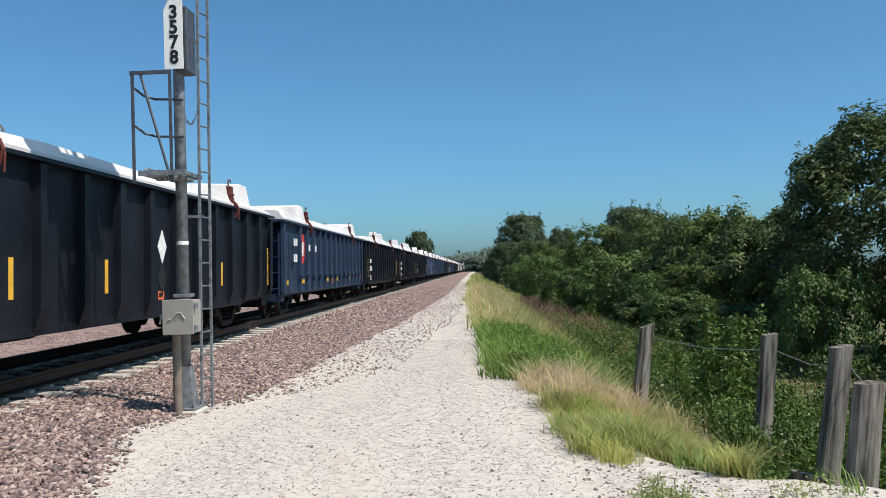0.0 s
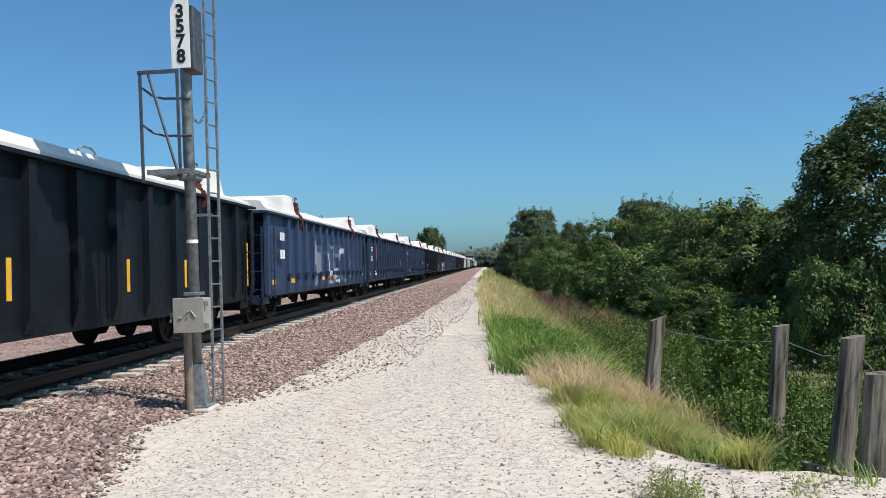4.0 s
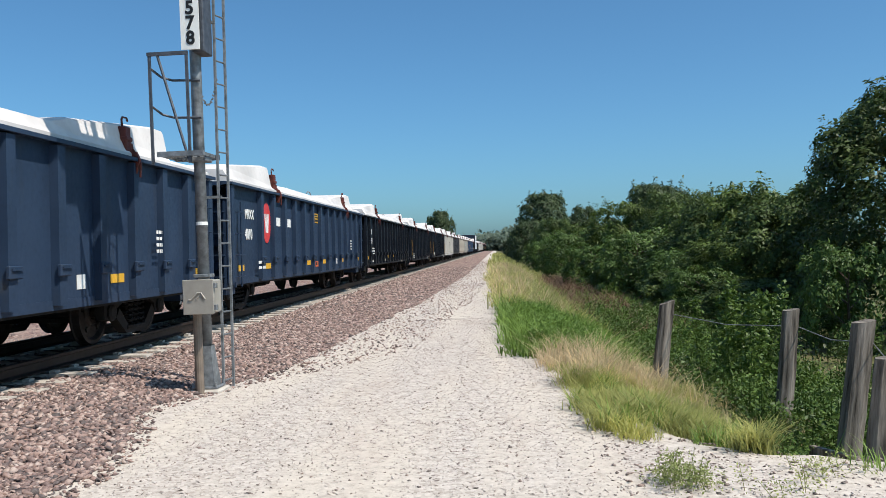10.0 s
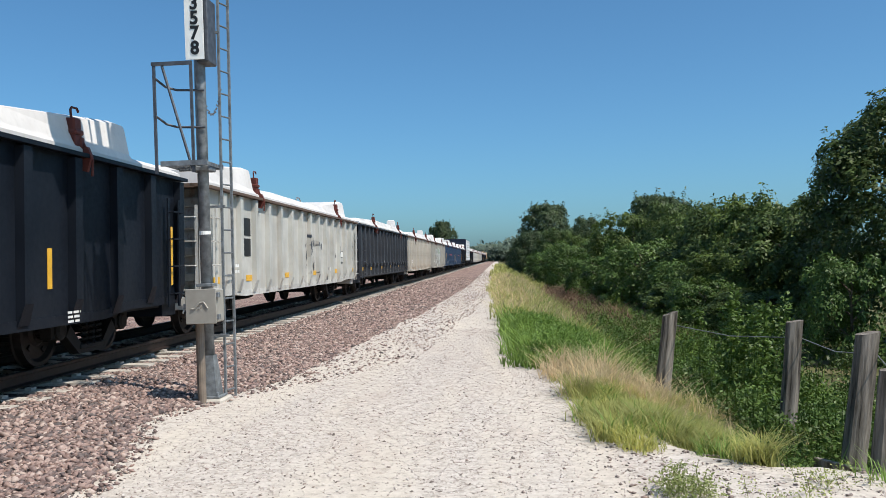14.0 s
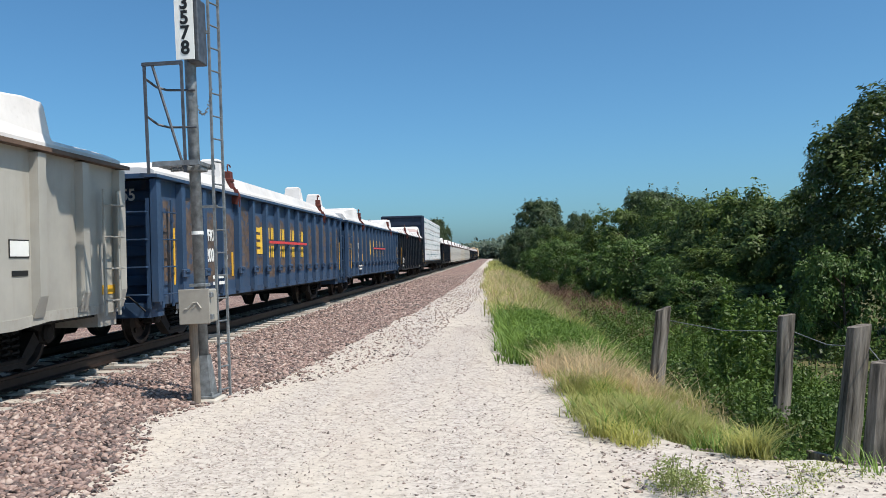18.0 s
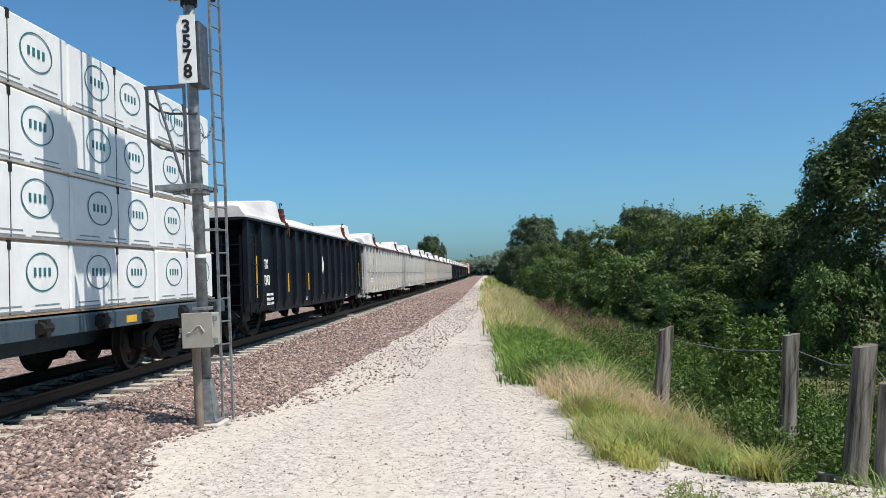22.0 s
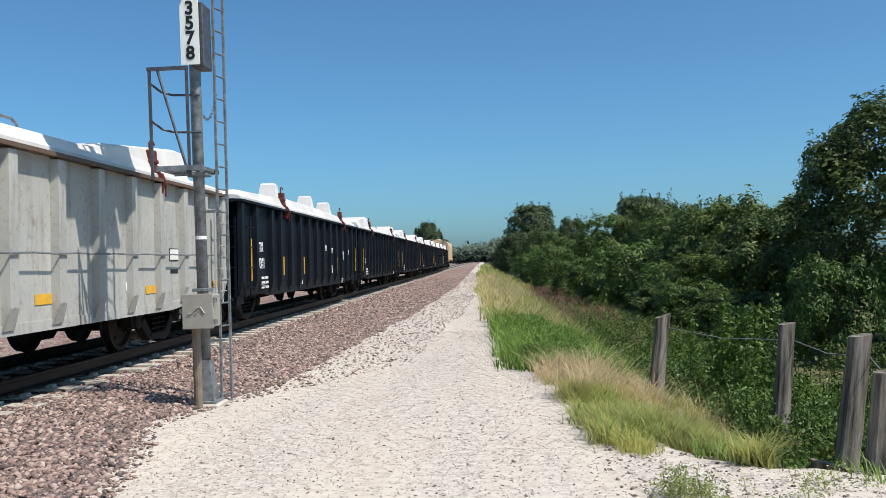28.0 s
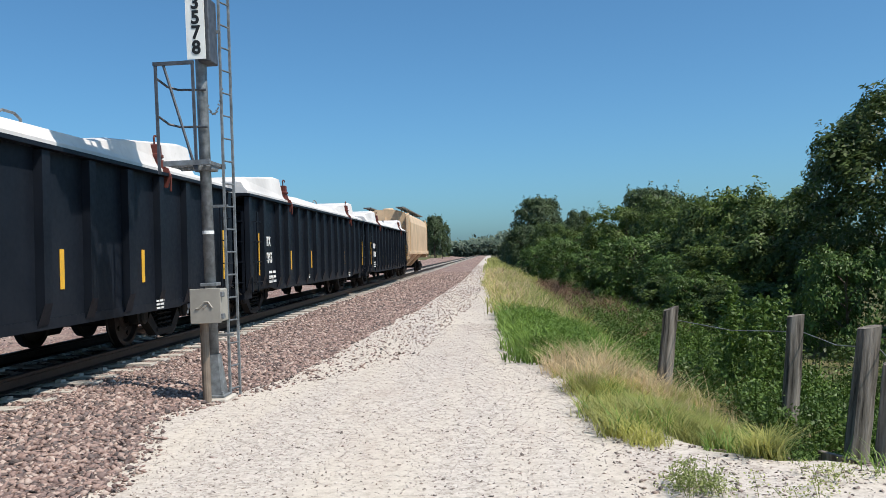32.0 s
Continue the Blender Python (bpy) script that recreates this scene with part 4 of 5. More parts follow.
def shield(car, y, z):
    n = 20
    pts = [(0.33 * math.cos(i * math.tau / n), 0.46 * math.sin(i * math.tau / n)) for i in range(n)]
    part("emblem", cached("shield", lambda: Geo().prism(pts, 0, 0.006, "x").mesh("emblem", RED)), car, "red oval emblem", pose(HALF - REC + 0.004, y, z))
    g = Geo()
    for k in range(4):
        a = -0.2 + k * 0.1
        g.prism([(a, 0.2), (a + 0.07, 0.2), (a * 0.5 + 0.05, -0.22), (a * 0.5, -0.22)], 0.007, 0.01, "x")
    part("emblem_bars", cached("shieldbars", lambda: g.mesh("emblem_bars", LETTER)), car, "", pose(HALF - REC + 0.004, y, z))
    for k, w in ((0.85, 0.36), (1.9, 0.36)):
        part("lettering", flat(w, 0.2, LETTER, "wordmark"), car, "white wordmark shape", pose(HALF - REC + 0.004, y + k, z - 0.05))


def black(num, lid="saw", hazard=False, L=15.9, name="AITX", spray=None, lidmat=None):
    marks = sheet_marks(name, num, *((1.4, 1.86) if name == "AOKX" else (1.4, 1.6))) if num else (("bars", 1.4, 1.62, 0.6, 0.2, 1), ("bars", 1.4, 1.26, 0.7, 0.22, 1), ("bars", 1.42, 1.0, 0.6, 0.045, 3))
    if hazard:
        marks += (("diamond", 8.6, 1.72, 0.2, LETTER), ("diamond", 8.6, 1.2, 0.2, BLACKINK), ("plate", 8.42, 0.86, 0.26, 0.14, ORANGE, "small orange hazard number panel"))
    return gondola("black high-sided gondola car with white lid and yellow strips", BLACK, L, "gusset", lid, 0.08, marks, "tall", spray, lidmat=lidmat, sprayed=spray is not None, lettered=True)


def blue(num, lid="saw", L=15.9, spray=None):
    c = gondola("dark blue gondola car with white lid and red emblem", BLUE, L, "flat", lid, 0.0, blue_marks(num) if num else (("bars", 1.12, 2.0, 0.5, 0.2, 1), ("bars", 1.12, 1.55, 0.5, 0.22, 1), ("plate", 7.97, 0.85, 0.36, 0.15, ORANGE, "orange hazard number panel")), "wide", spray, sprayed=spray is not None, skip=(1,))
    if num or not spray:
        shield(c, 2.8, 1.95)
    return c


def white(num, lid="saw", mat=None, cable=False, L=15.9, panels=None, sprayed=False):
    marks = (("plate", 2.32, 1.84, 0.7, 0.36, BLACKINK, "black number panel"), ("plate", 2.32, 1.42, 0.7, 0.36, BLACKINK, "black number panel"))
    if num:
        marks += (("text", "MHFX", 2.36, 1.92, 0.27), ("text", num, 2.36, 1.5, 0.31))
    marks += (("bars", 1.4, 1.2, 0.5, 0.06, 2), ("plate", 13.2, 1.4, 0.4, 0.2, BLACKINK, "black stencil frame"), ("plate", 13.215, 1.415, 0.37, 0.17, SIGNWHITE, "white stencil panel"), ("plate", 13.25, 1.2, 0.32, 0.06, BLACKINK, "black stencil line"), ("plate", 11.5, 0.98, 0.25, 0.12, LETTER, "white stencil panel"))
    car = gondola("weathered white gondola car with white lid and rust stains", mat or WHITE, L, "gusset", lid, 0.05, marks, "square", panels, cable=cable, sprayed=sprayed, edge=RUSTEDGE)
    if num:
        lettering(num, 0.24, LETTER, Matrix(((1, 0, 0, 0.55), (0, 0, -1, 0.44), (0, 1, 0, 2.31), (0, 0, 0, 1))), car, "white end number", stretch=0.9, weight=0.006)
    return car


def tags(car):
    """Sprayed white squiggles on the rear half of a car."""
    rnd = random.Random(12)
    for y, z in ((9.36, 1.7), (10.5, 1.62), (13.85, 1.6)):
        t = side_text("Zim", y, z, 0.36, car, None, 0.95, 0.004)
        t.location.x -= REC - 0.005
    for y, z, w in ((12.75, 1.6, 0.44), (10.52, 1.1, 0.36)):
        pts = [(HALF - REC + 0.007, y + w * i / 13 + rnd.uniform(-0.03, 0.03), z + 0.16 * math.sin(i * 2.1 + y) + rnd.uniform(-0.05, 0.05)) for i in range(14)]
        part("spray_tag", Geo().tube(pts, 0.018, 5).mesh("spray_tag", LETTER), car, "white sprayed scribble")
    return car


def ribbon(pts, w):
    """A flat painted stroke on the near side's panels through points (y, z)."""
    g = Geo()
    v, n = [], len(pts)
    for i in range(n):
        (ya, za), (yb, zb) = pts[max(0, i - 1)], pts[min(n - 1, i + 1)]
        d = Vector((yb - ya, zb - za)).normalized() * w * (0.6 + 0.4 * math.sin(i * 0.7))
        v += [(HALF - REC + 0.005, pts[i][0] - d.y, pts[i][1] + d.x), (HALF - REC + 0.005, pts[i][0] + d.y, pts[i][1] - d.x)]
    return g.add(v, [(2 * i, 2 * i + 1, 2 * i + 3, 2 * i + 2) for i in range(n - 1)])


SPRAY_WORDS = ("rust-brown sprayed scribble", "grey sprayed outline", "blue sprayed stroke", "cyan sprayed stroke")


def scrawl(car):
    """Sprayed loops and letter-like strokes, bay by bay, in brown, grey, blue and cyan."""
    rnd = random.Random(21)
    for bay in range(15):
        y = 0.05 + bay * 1.0533
        for k in range(3 if bay < 4 else 4):
            pick = 0 if bay < 3 or rnd.random() < 0.25 else (1 if bay < 9 else rnd.choice((2, 3, 3, 1)))
            zc, b = (rnd.uniform(1.0, 2.1) if bay < 4 else (rnd.uniform(1.2, 1.75) if bay < 9 else rnd.uniform(0.95, 1.4))), rnd.uniform(0.15, 0.34)
            w = rnd.uniform(0.02, 0.04) if bay < 9 else rnd.uniform(0.03, 0.07)
            yc, a = y + rnd.uniform(0.45, 0.72), rnd.uniform(0.1, 0.24)
            f1, f2, p, q = rnd.uniform(0.8, 1.8), rnd.uniform(0.8, 2.2), rnd.uniform(0, 6), rnd.uniform(0, 6)
            pts = [(yc + a * math.sin(f1 * u * 0.24 + p) + 0.006 * u, zc + b * math.sin(f2 * u * 0.24 + q)) for u in range(30)]
            part("spray_tag", ribbon(pts, w).mesh("spray_tag", SPRAYS[pick]), car, SPRAY_WORDS[pick], pose(k * 0.0012, 0, 0))
    return car


def royal(num, end, lid="hump"):
    marks = (("text", "WFRX", 2.3, 1.7, 0.28), ("text", num[:4], 2.3, 1.32, 0.33), ("text", num[4:], 3.4, 1.32, 0.33), ("bars", 2.5, 1.0, 0.7, 0.06, 2), ("plate", 14.0, 1.35, 0.4, 0.45, BLACKINK, "black notice panel with pale border"))
    c = gondola("worn blue gondola car with rusty panels and gold emblem", BLUE2, 15.9, "flat", lid, 0.0, marks, "tall", PANEL_RUST)
    lettering(end, 0.26, LETTER, Matrix(((1, 0, 0, 0.55), (0, 0, -1, 0.44), (0, 1, 0, 2.31), (0, 0, 0, 1))), c, "white end number", stretch=0.9, weight=0.006)
    g = Geo()
    for k in range(4):
        g.box(0, 0.006, 0, 0.3, k * 0.16, k * 0.16 + 0.1)
    g.box(0, 0.006, 0.3, 0.46, 0.0, 0.6)
    part("emblem", g.mesh("emblem", GOLD), c, "gold bar emblem", pose(HALF - REC + 0.005, 5.78, 1.46))
    stroke = Geo().box(0, 0.006, 0, 0.08, 0, 0.27).box(0, 0.006, 0.13, 0.21, 0.0, 0.27).mesh("wordmark_stroke", GOLD)
    for k in range(4):
        for j, z in ((0, 1.8), (1, 1.8), (0, 1.38), (1, 1.38)):
            part("wordmark_stroke", stroke, c, "flaking gold letter shape", pose(HALF - REC + 0.005, 6.66 + k * 1.0533 + j * 0.36, z))
    part("stripe", Geo().box(0, 0.006, 0, 3.9, 0, 0.06).mesh("stripe", RED), c, "thin red stripe", pose(HALF + 0.003, 6.5, 1.7))
    return c


def gone(t):
    """Metres that the train has run after t seconds, slowing a little."""
    return 17.95 * t - 0.013 * t * t


TRAIN = [
    (5.10, lambda: black("", "saw", True, 15.9)), (22.40, lambda: blue("", L=15.9)), (39.50, lambda: black("", "hump_mid")),
    (56.75, lambda: black("", "hump", L=15.9)), (73.95, lambda: black("43589", "saw", L=15.9, name="AOKX")), (91.15, lambda: blue("", spray=SPRAY_WHITE)),
    (108.35, lambda: blue("4068", L=15.9)), (125.65, lambda: blue("4033", L=15.9)), (142.85, lambda: gondola("black gondola car with white lid and white numbers", BLACK, 15.9, "flat", "saw", 0.0, sheet_marks("CBFX", "06348", 1.4, 1.95), "wide", lettered=True)),
    (160.00, lambda: black("43603", "hump_rear", True, 15.9, "AOKX", SPRAY_ICE)), (177.20, lambda: blue("4028", L=15.9)), (194.30, lambda: blue("4010", L=15.9)),
    (211.50, lambda: gondola("black gondola car with white lid and white numbers", BLACK, 15.9, "flat", "saw", 0.0, sheet_marks("CBFX", "06354", 1.4, 1.95), "wide", lettered=True)), (228.90, lambda: black("37377", L=15.9)), (246.20, lambda: black("37340", "saw", True, L=15.9)),
    (263.15, lambda: white("", panels=SPRAY_DARK, sprayed=True)), (280.10, lambda: gondola("faded charcoal gondola car with white lid", GREYBLACK, 15.9, "flat", "hump_end", 0.0, (("diamond", 7.05, 1.2, 0.15, LETTER),), "square")), (297.20, lambda: white("", "hump_end", WHITE2, panels=PANEL_TAN)),
    (314.40, lambda: white("5612", mat=GREYWHITE, panels=SPRAY_GREEN, sprayed=True)), (331.50, lambda: royal("320055", "0055")), (348.65, lambda: royal("320075", "0075", "saw")),
    (365.75, lambda: black("437 5", "torn", True, name="AOKX", lidmat=TORN)), (382.20, lambda: lumber_car()), (406.10, lambda: black("37343", "saw", True, L=15.9)),
    (423.60, lambda: white("", cable=True, panels=SCRATCHED)), (441.00, lambda: white("", cable=True, L=15.9)), (458.15, lambda: scrawl(white("5678", "hump", WHITE2, panels=STREAKED))),
    (475.30, lambda: white("", mat=WHITE3)), (492.50, lambda: white("5788", "saw", WHITE3, True)), (509.60, lambda: tags(black("37361", "hump_three", False))),
    (526.60, lambda: black("37347", L=15.9)), (543.60, lambda: black("37352", "saw", True, L=15.9)), (561.10, lambda: black("37355", L=15.9)),
    (578.30, lambda: black("37365", L=15.9)), (595.50, lambda: black("", L=15.9)), (612.70, lambda: hopper_car()),
]
cars = []
for s, make in TRAIN:
    car = make()
    car.matrix_basis = pose(TRACK_X, s, RAIL_Z)
    cars.append((car, s))


# ---- the signal mast beside the track ----
def signal():
    mast = thing("signal_mast", "galvanised steel railway signal mast with number board, ladder and junction box", "railway signal", m=pose(-3.34, 9.85, 0.0, 0, -1.2, 0))
    part("base", Geo().box(-0.17, 0.2, -0.2, 0.22, -0.15, 0.045, 0.02).mesh("base", CONCRETE), mast, "low concrete foundation")
    g = Geo()
    g.add([(-0.12, -0.12, 0.07), (0.12, -0.12, 0.07), (0.12, 0.12, 0.07), (-0.12, 0.12, 0.07), (-0.07, -0.07, 0.55), (0.07, -0.07, 0.55), (0.07, 0.07, 0.55), (-0.07, 0.07, 0.55)], [(0, 1, 5, 4), (1, 2, 6, 5), (2, 3, 7, 6), (3, 0, 4, 7)])
    g.box(-0.16, 0.16, -0.16, 0.16, 0.05, 0.075, 0.005)
    for x in (-0.135, 0.135):
        for y in (-0.135, 0.135):
            g.tube([(x, y, 0.05), (x, y, 0.12)], 0.018, 6)
    part("foot", g.mesh("foot", GALV), mast, "flared cast foot bolted down")
    part("pole", Geo().tube([(0, 0, 0.3), (0, 0, 7.6)], 0.066, 16).mesh("pole", GALV, True), mast, "grey galvanised pole")
    part("band", Geo().tube([(0, 0, 1.98), (0, 0, 2.02)], 0.07, 16).mesh("band", LETTER), mast, "white band")
    # conduit and junction box
    part("conduit", Geo().tube([(-0.03, -0.2, -0.05), (-0.03, -0.2, 0.96)], 0.05, 12).mesh("conduit", CONDUIT), mast, "brown conduit pipe")
    jb = part("junction_box", Geo().box(-0.105, 0.235, -0.4, -0.1, 0.955, 1.335, 0.015).box(-0.115, 0.245, -0.415, -0.4, 0.945, 1.345, 0.006).mesh("junction_box", BOXGREY), mast, "grey cast metal junction box")
    g = Geo()
    g.tube([(-0.045, -0.418, 1.12), (-0.01, -0.418, 1.12), (0.055, -0.418, 1.19), (0.1, -0.418, 1.19), (0.145, -0.418, 1.12)], 0.012, 5)
    g.tube([(0.045, -0.418, 1.12), (0.075, -0.418, 1.16)], 0.012, 5)
    part("cast_mark", g.mesh("cast_mark", BOXGREY), jb)
    for z in (1.02, 1.27):
        part("hinge", Geo().box(0.235, 0.275, -0.41, -0.34, z - 0.03, z + 0.03, 0.006).mesh("hinge", GALV), jb)
    part("latch", Geo().box(-0.15, -0.105, -0.4, -0.36, 1.12, 1.18, 0.006).tube([(-0.14, -0.39, 1.11), (-0.15, -0.4, 1.07)], 0.012, 6).mesh("latch", GALV), jb)
    part("strap", Geo().box(-0.1, 0.1, -0.09, 0.09, 1.36, 1.4, 0.006).mesh("strap", GALV), mast)
    # platform
    plat = part("platform", Geo().box(-0.12, 0.12, -0.12, 0.12, 2.730, 2.790, 0.01).mesh("platform", GALV), mast, "small steel grating platform")
    long, cross = Geo().box(-0.006, 0.006, -0.28, 0.3, 2.790, 2.830).mesh("grating_bar", GALV), Geo().box(-0.39, 0.14, -0.005, 0.005, 2.800, 2.825).mesh("grating_bar", GALV)
    for i in range(7):
        part("grating_bar", long, plat, "", pose(-0.38 + i * 0.085, 0, 0))
    for i in range(7):
        part("grating_bar", cross, plat, "", pose(0, -0.28 + i * 0.095, 0))
    for y in (-0.28, 0.3):
        part("edge_bar", Geo().box(-0.4, 0.15, y - 0.012, y + 0.012, 2.780, 2.840).mesh("edge_bar", GALV), plat)
    g = Geo()
    b, t = 2.7, 4.0
    g.box(-0.47, -0.44, -0.28, -0.25, b, t)
    g.box(-0.03, 0.0, -0.28, -0.25, b, t)
    g.box(-0.48, 0.0, -0.285, -0.245, t - 0.04, t)
    g.tube([(-0.36, -0.265, t - 0.03), (-0.03, -0.265, b + 0.04)], 0.018, 6)
    for z in (3.26, 3.7):
        g.tube([(-0.455, -0.26, z + 0.12), (-0.36, -0.16, z + 0.03), (-0.25, -0.1, z), (0.07, -0.07, z - 0.01)], 0.014, 6)
    part("railing", g.mesh("railing", DARKGALV), mast, "angle-iron railing with a diagonal brace")
    # number board
    board = part("number_board", Geo().prism([(-0.08, 4.02), (0.14, 4.02), (0.14, 4.82), (-0.04, 4.82), (-0.08, 4.71)], -0.24, -0.225).mesh("number_board", SIGNWHITE), mast, "white number board with black digits")
    part("board_case", Geo().box(0.03, 0.18, -0.2, 0.1, 4.0, 4.76, 0.01).mesh("board_case", DARKGALV), board, "grey steel case behind the board")
    for i, ch in enumerate("3578"):
        lettering(ch, 0.215, BLACKINK, Matrix(((1, 0, 0, 0.035), (0, 0, -1, -0.243), (0, 1, 0, 4.612 - i * 0.176), (0, 0, 0, 1))), board, "black digit", "CENTER", "digit", 0.95, 0.007)
    # signal heads above, back to back with a second railing
    for y in (-0.81, 0.8):
        head = part("signal_head", Geo().prism([(y - 0.41, 5.6), (y - 0.25, 5.38), (y + 0.25, 5.38), (y + 0.41, 5.6), (y + 0.41, 6.35), (y + 0.25, 6.58), (y - 0.25, 6.58), (y - 0.41, 6.35)], -0.05, 0.0, "x").box(0.0, 0.2, y - 0.2, y + 0.2, 5.5, 6.45, 0.03).mesh("signal_head", UNDER), mast, "black signal head")
        part("arm", Geo().box(-0.04, 0.04, min(0, y), max(0, y), 5.9, 5.98).mesh("arm", GALV), mast)
    g = Geo()
    g.box(-0.45, 0.25, -0.6, 0.6, 5.28, 5.32)
    for x, y in ((-0.42, -0.55), (-0.42, 0.0), (-0.42, 0.55)):
        g.tube([(x, y, 5.3), (x, y, 6.9)], 0.02, 6)
    g.tube([(-0.42, -0.55, 6.9), (-0.42, 0.55, 6.9)], 0.02, 6)
    part("upper_railing", g.mesh("upper_railing", GALV), mast)
    part("cap", Geo().tube([(0, 0, 5.0), (0, 0, 5.14)], 0.1, 10).mesh("cap", UNDER), mast)
    # ladder
    lad = part("ladder", Geo().box(0.165, 0.19, 0.16, 0.2, 0.0, 7.2).box(0.225, 0.25, 0.36, 0.4, 0.0, 7.2).mesh("ladder", GALV), mast, "galvanised ladder standing beside the pole", pose(-0.05, 0, 0, 0, 0.7, 0))
    rung = Geo().tube([(0.177, 0.18, 0), (0.237, 0.38, 0)], 0.011, 6).mesh("rung", GALV)
    for i in range(26):
        part("rung", rung, lad, "", pose(0, 0, 0.1 + i * 0.277))
    for z in (0.75, 2.3, 4.4):
        part("bracket", Geo().box(0.0, 0.22, 0.08, 0.12, z, z + 0.03).mesh("bracket", GALV), mast)
    for i in range(16):
        a = i / 15
        p = Vector((0.02 + 0.17 * a, 0.17 * a, 3.68 + 0.05 * a - 0.28 * (1 - (2 * a - 1) ** 2)))
        q = Vector((0.013, 0.0, 0.012 if i % 2 else -0.012))
        part("chain_link", Geo().tube([p - q, p + q], 0.009, 5).mesh("chain_link", GALV), mast)
    return mast


signal()


# ---- fence ----
wood = Mat("weathered_fence_wood", 0.9, 0, 0.2)
gr = wood.noise(14, 6, (1, 1, 0.08), 0.65)
wood.colour(wood.ramp(gr, [(0.34, (0.022, 0.018, 0.015)), (0.47, (0.14, 0.12, 0.1)), (0.7, (0.36, 0.315, 0.27))]))
wood.bump(gr, 0.8, 0.02)
WOOD = wood.m


def fence_post(x, y, top, r, lean, tilt, square=False, label="weathered grey wooden fence post with split top"):
    rnd = random.Random(int(x * 100 + y * 10))
    base = land(x, y) - 0.15
    g = Geo()
    n = 11
    h = top - base
    v = []
    for j in range(9):
        z = h * j / 8
        for k in range(n):
            a = k * math.tau / n
            rr = r * (1.06 - 0.1 * j / 8) * (1 + 0.1 * math.sin(3 * a + x) + rnd.uniform(-0.035, 0.035))
            if square:
                rr *= 1 / max(abs(math.cos(a)), abs(math.sin(a))) * 0.86
            if k == 3:
                rr *= 0.72
            zz = z + (tilt * math.cos(a) * 1.0 if j == 8 else 0)
            v.append((rr * math.cos(a), rr * math.sin(a), zz))
    f = [(j * n + k, j * n + (k + 1) % n, (j + 1) * n + (k + 1) % n, (j + 1) * n + k) for j in range(8) for k in range(n)] + [tuple(range(8 * n, 9 * n))]
    g.add(v, f)
    ob = new("fence_post", g.mesh("fence_post", WOOD))
    ob.matrix_basis = pose(x, y, base, 0, lean, 0)
    return tagged(ob, label, "fence post", "posts of the fence")


fence_post(2.18, 11.3, 0.89, 0.1, 6.7, 0.045)
fence_post(3.17, 9.45, 0.91, 0.092, 4.8, 0.02)
fence_post(3.325, 8.15, 0.9, 0.108, 7.3, 0.03)
fence_post(3.15, 7.0, 0.7, 0.125, 5.8, 0.02, label="short thick weathered fence post")
wire = new("fence_wire", Geo().tube([(2.43, 11.3, 0.72), (2.87, 10.4, 0.66), (3.38, 9.45, 0.72), (3.5, 8.8, 0.64), (3.64, 8.15, 0.68), (3.4, 7.0, 0.5)], 0.006, 5).mesh("fence_wire", GALV))
tagged(wire, "rusty slack fence wire strung between the posts", "wire")


def plank(x, y, z, length, turn, tip):
    ob = new("plank", Geo().box(-0.025, 0.025, 0, length, 0, 0.11, 0.006).mesh("plank", WOOD))
    ob.matrix_basis = pose(x, y, z, tip, 0, turn)
    return tagged(ob, "weathered grey board lying at the gravel's edge", "plank", "boards by the fence")


plank(2.95, 6.2, -0.16, 0.5, 8, 0)
plank(3.0, 6.85, -0.2, 0.6, 20, -2)


# ---- plants ----
def leafy(name, dark, light, shine=0.3, through_light=0.24, clump=0.7):
    m = Mat(name, 0.5, 0, shine)
    c = m.ramp(m.island(), [(0.0, tuple((2 * a + b) / 3 for a, b in zip(dark, light))), (0.6, tuple((a + b) / 2 for a, b in zip(dark, light))), (1.0, light)])
    c = m.mix(1.0, c, m.ramp(m.noise(clump, 3), [(0.35, (0.72, 0.75, 0.75)), (0.52, (0.98, 0.98, 0.98)), (0.68, (1.3, 1.25, 1.1))]), "MULTIPLY")
    m.colour(c)
    tr = m.t.nodes.new("ShaderNodeBsdfTranslucent")
    m.link(c, tr.inputs["Color"])
    mx = m.t.nodes.new("ShaderNodeMixShader")
    mx.inputs[0].default_value = through_light
    m.link(m.b.outputs[0], mx.inputs[1])
    m.link(tr.outputs[0], mx.inputs[2])
    m.link(mx.outputs[0], m.t.nodes["Material Output"].inputs["Surface"])
    return m.m


LEAF = leafy("bush_leaves", (0.042, 0.07, 0.016), (0.14, 0.2, 0.047), 0.25, 0.22)
# Darker leaf copy: deep shade in the big tree and undergrowth is painted in.
DEEP = leafy("tree_leaves_darkened_for_shade", (0.024, 0.043, 0.011), (0.095, 0.135, 0.033), 0.25, 0.18)
LEAF2 = leafy("tree_leaves", (0.034, 0.06, 0.019), (0.12, 0.175, 0.052), 0.25, 0.22)
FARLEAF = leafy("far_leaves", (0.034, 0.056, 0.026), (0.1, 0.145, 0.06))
# Haze over the far woods is mixed into this paler, bluer leaf colour.
HAZY = leafy("haze_tinted_wood_leaves", (0.07, 0.1, 0.075), (0.13, 0.175, 0.13))
WEED = leafy("weed_leaves", (0.036, 0.07, 0.013), (0.125, 0.2, 0.042), 0.3, 0.28, 1.0)
GRASS = leafy("green_grass", (0.095, 0.175, 0.032), (0.25, 0.37, 0.08), 0.3, 0.4, 1.5)
OLIVE = leafy("yellowing_grass", (0.26, 0.29, 0.075), (0.54, 0.52, 0.2), 0.3, 0.5, 2.0)
STRAW = leafy("dry_grass", (0.46, 0.35, 0.2), (0.75, 0.6, 0.38), 0.3, 0.5, 2.0)
DEAD = leafy("dead_brush", (0.09, 0.06, 0.04), (0.24, 0.16, 0.11), 0.1)
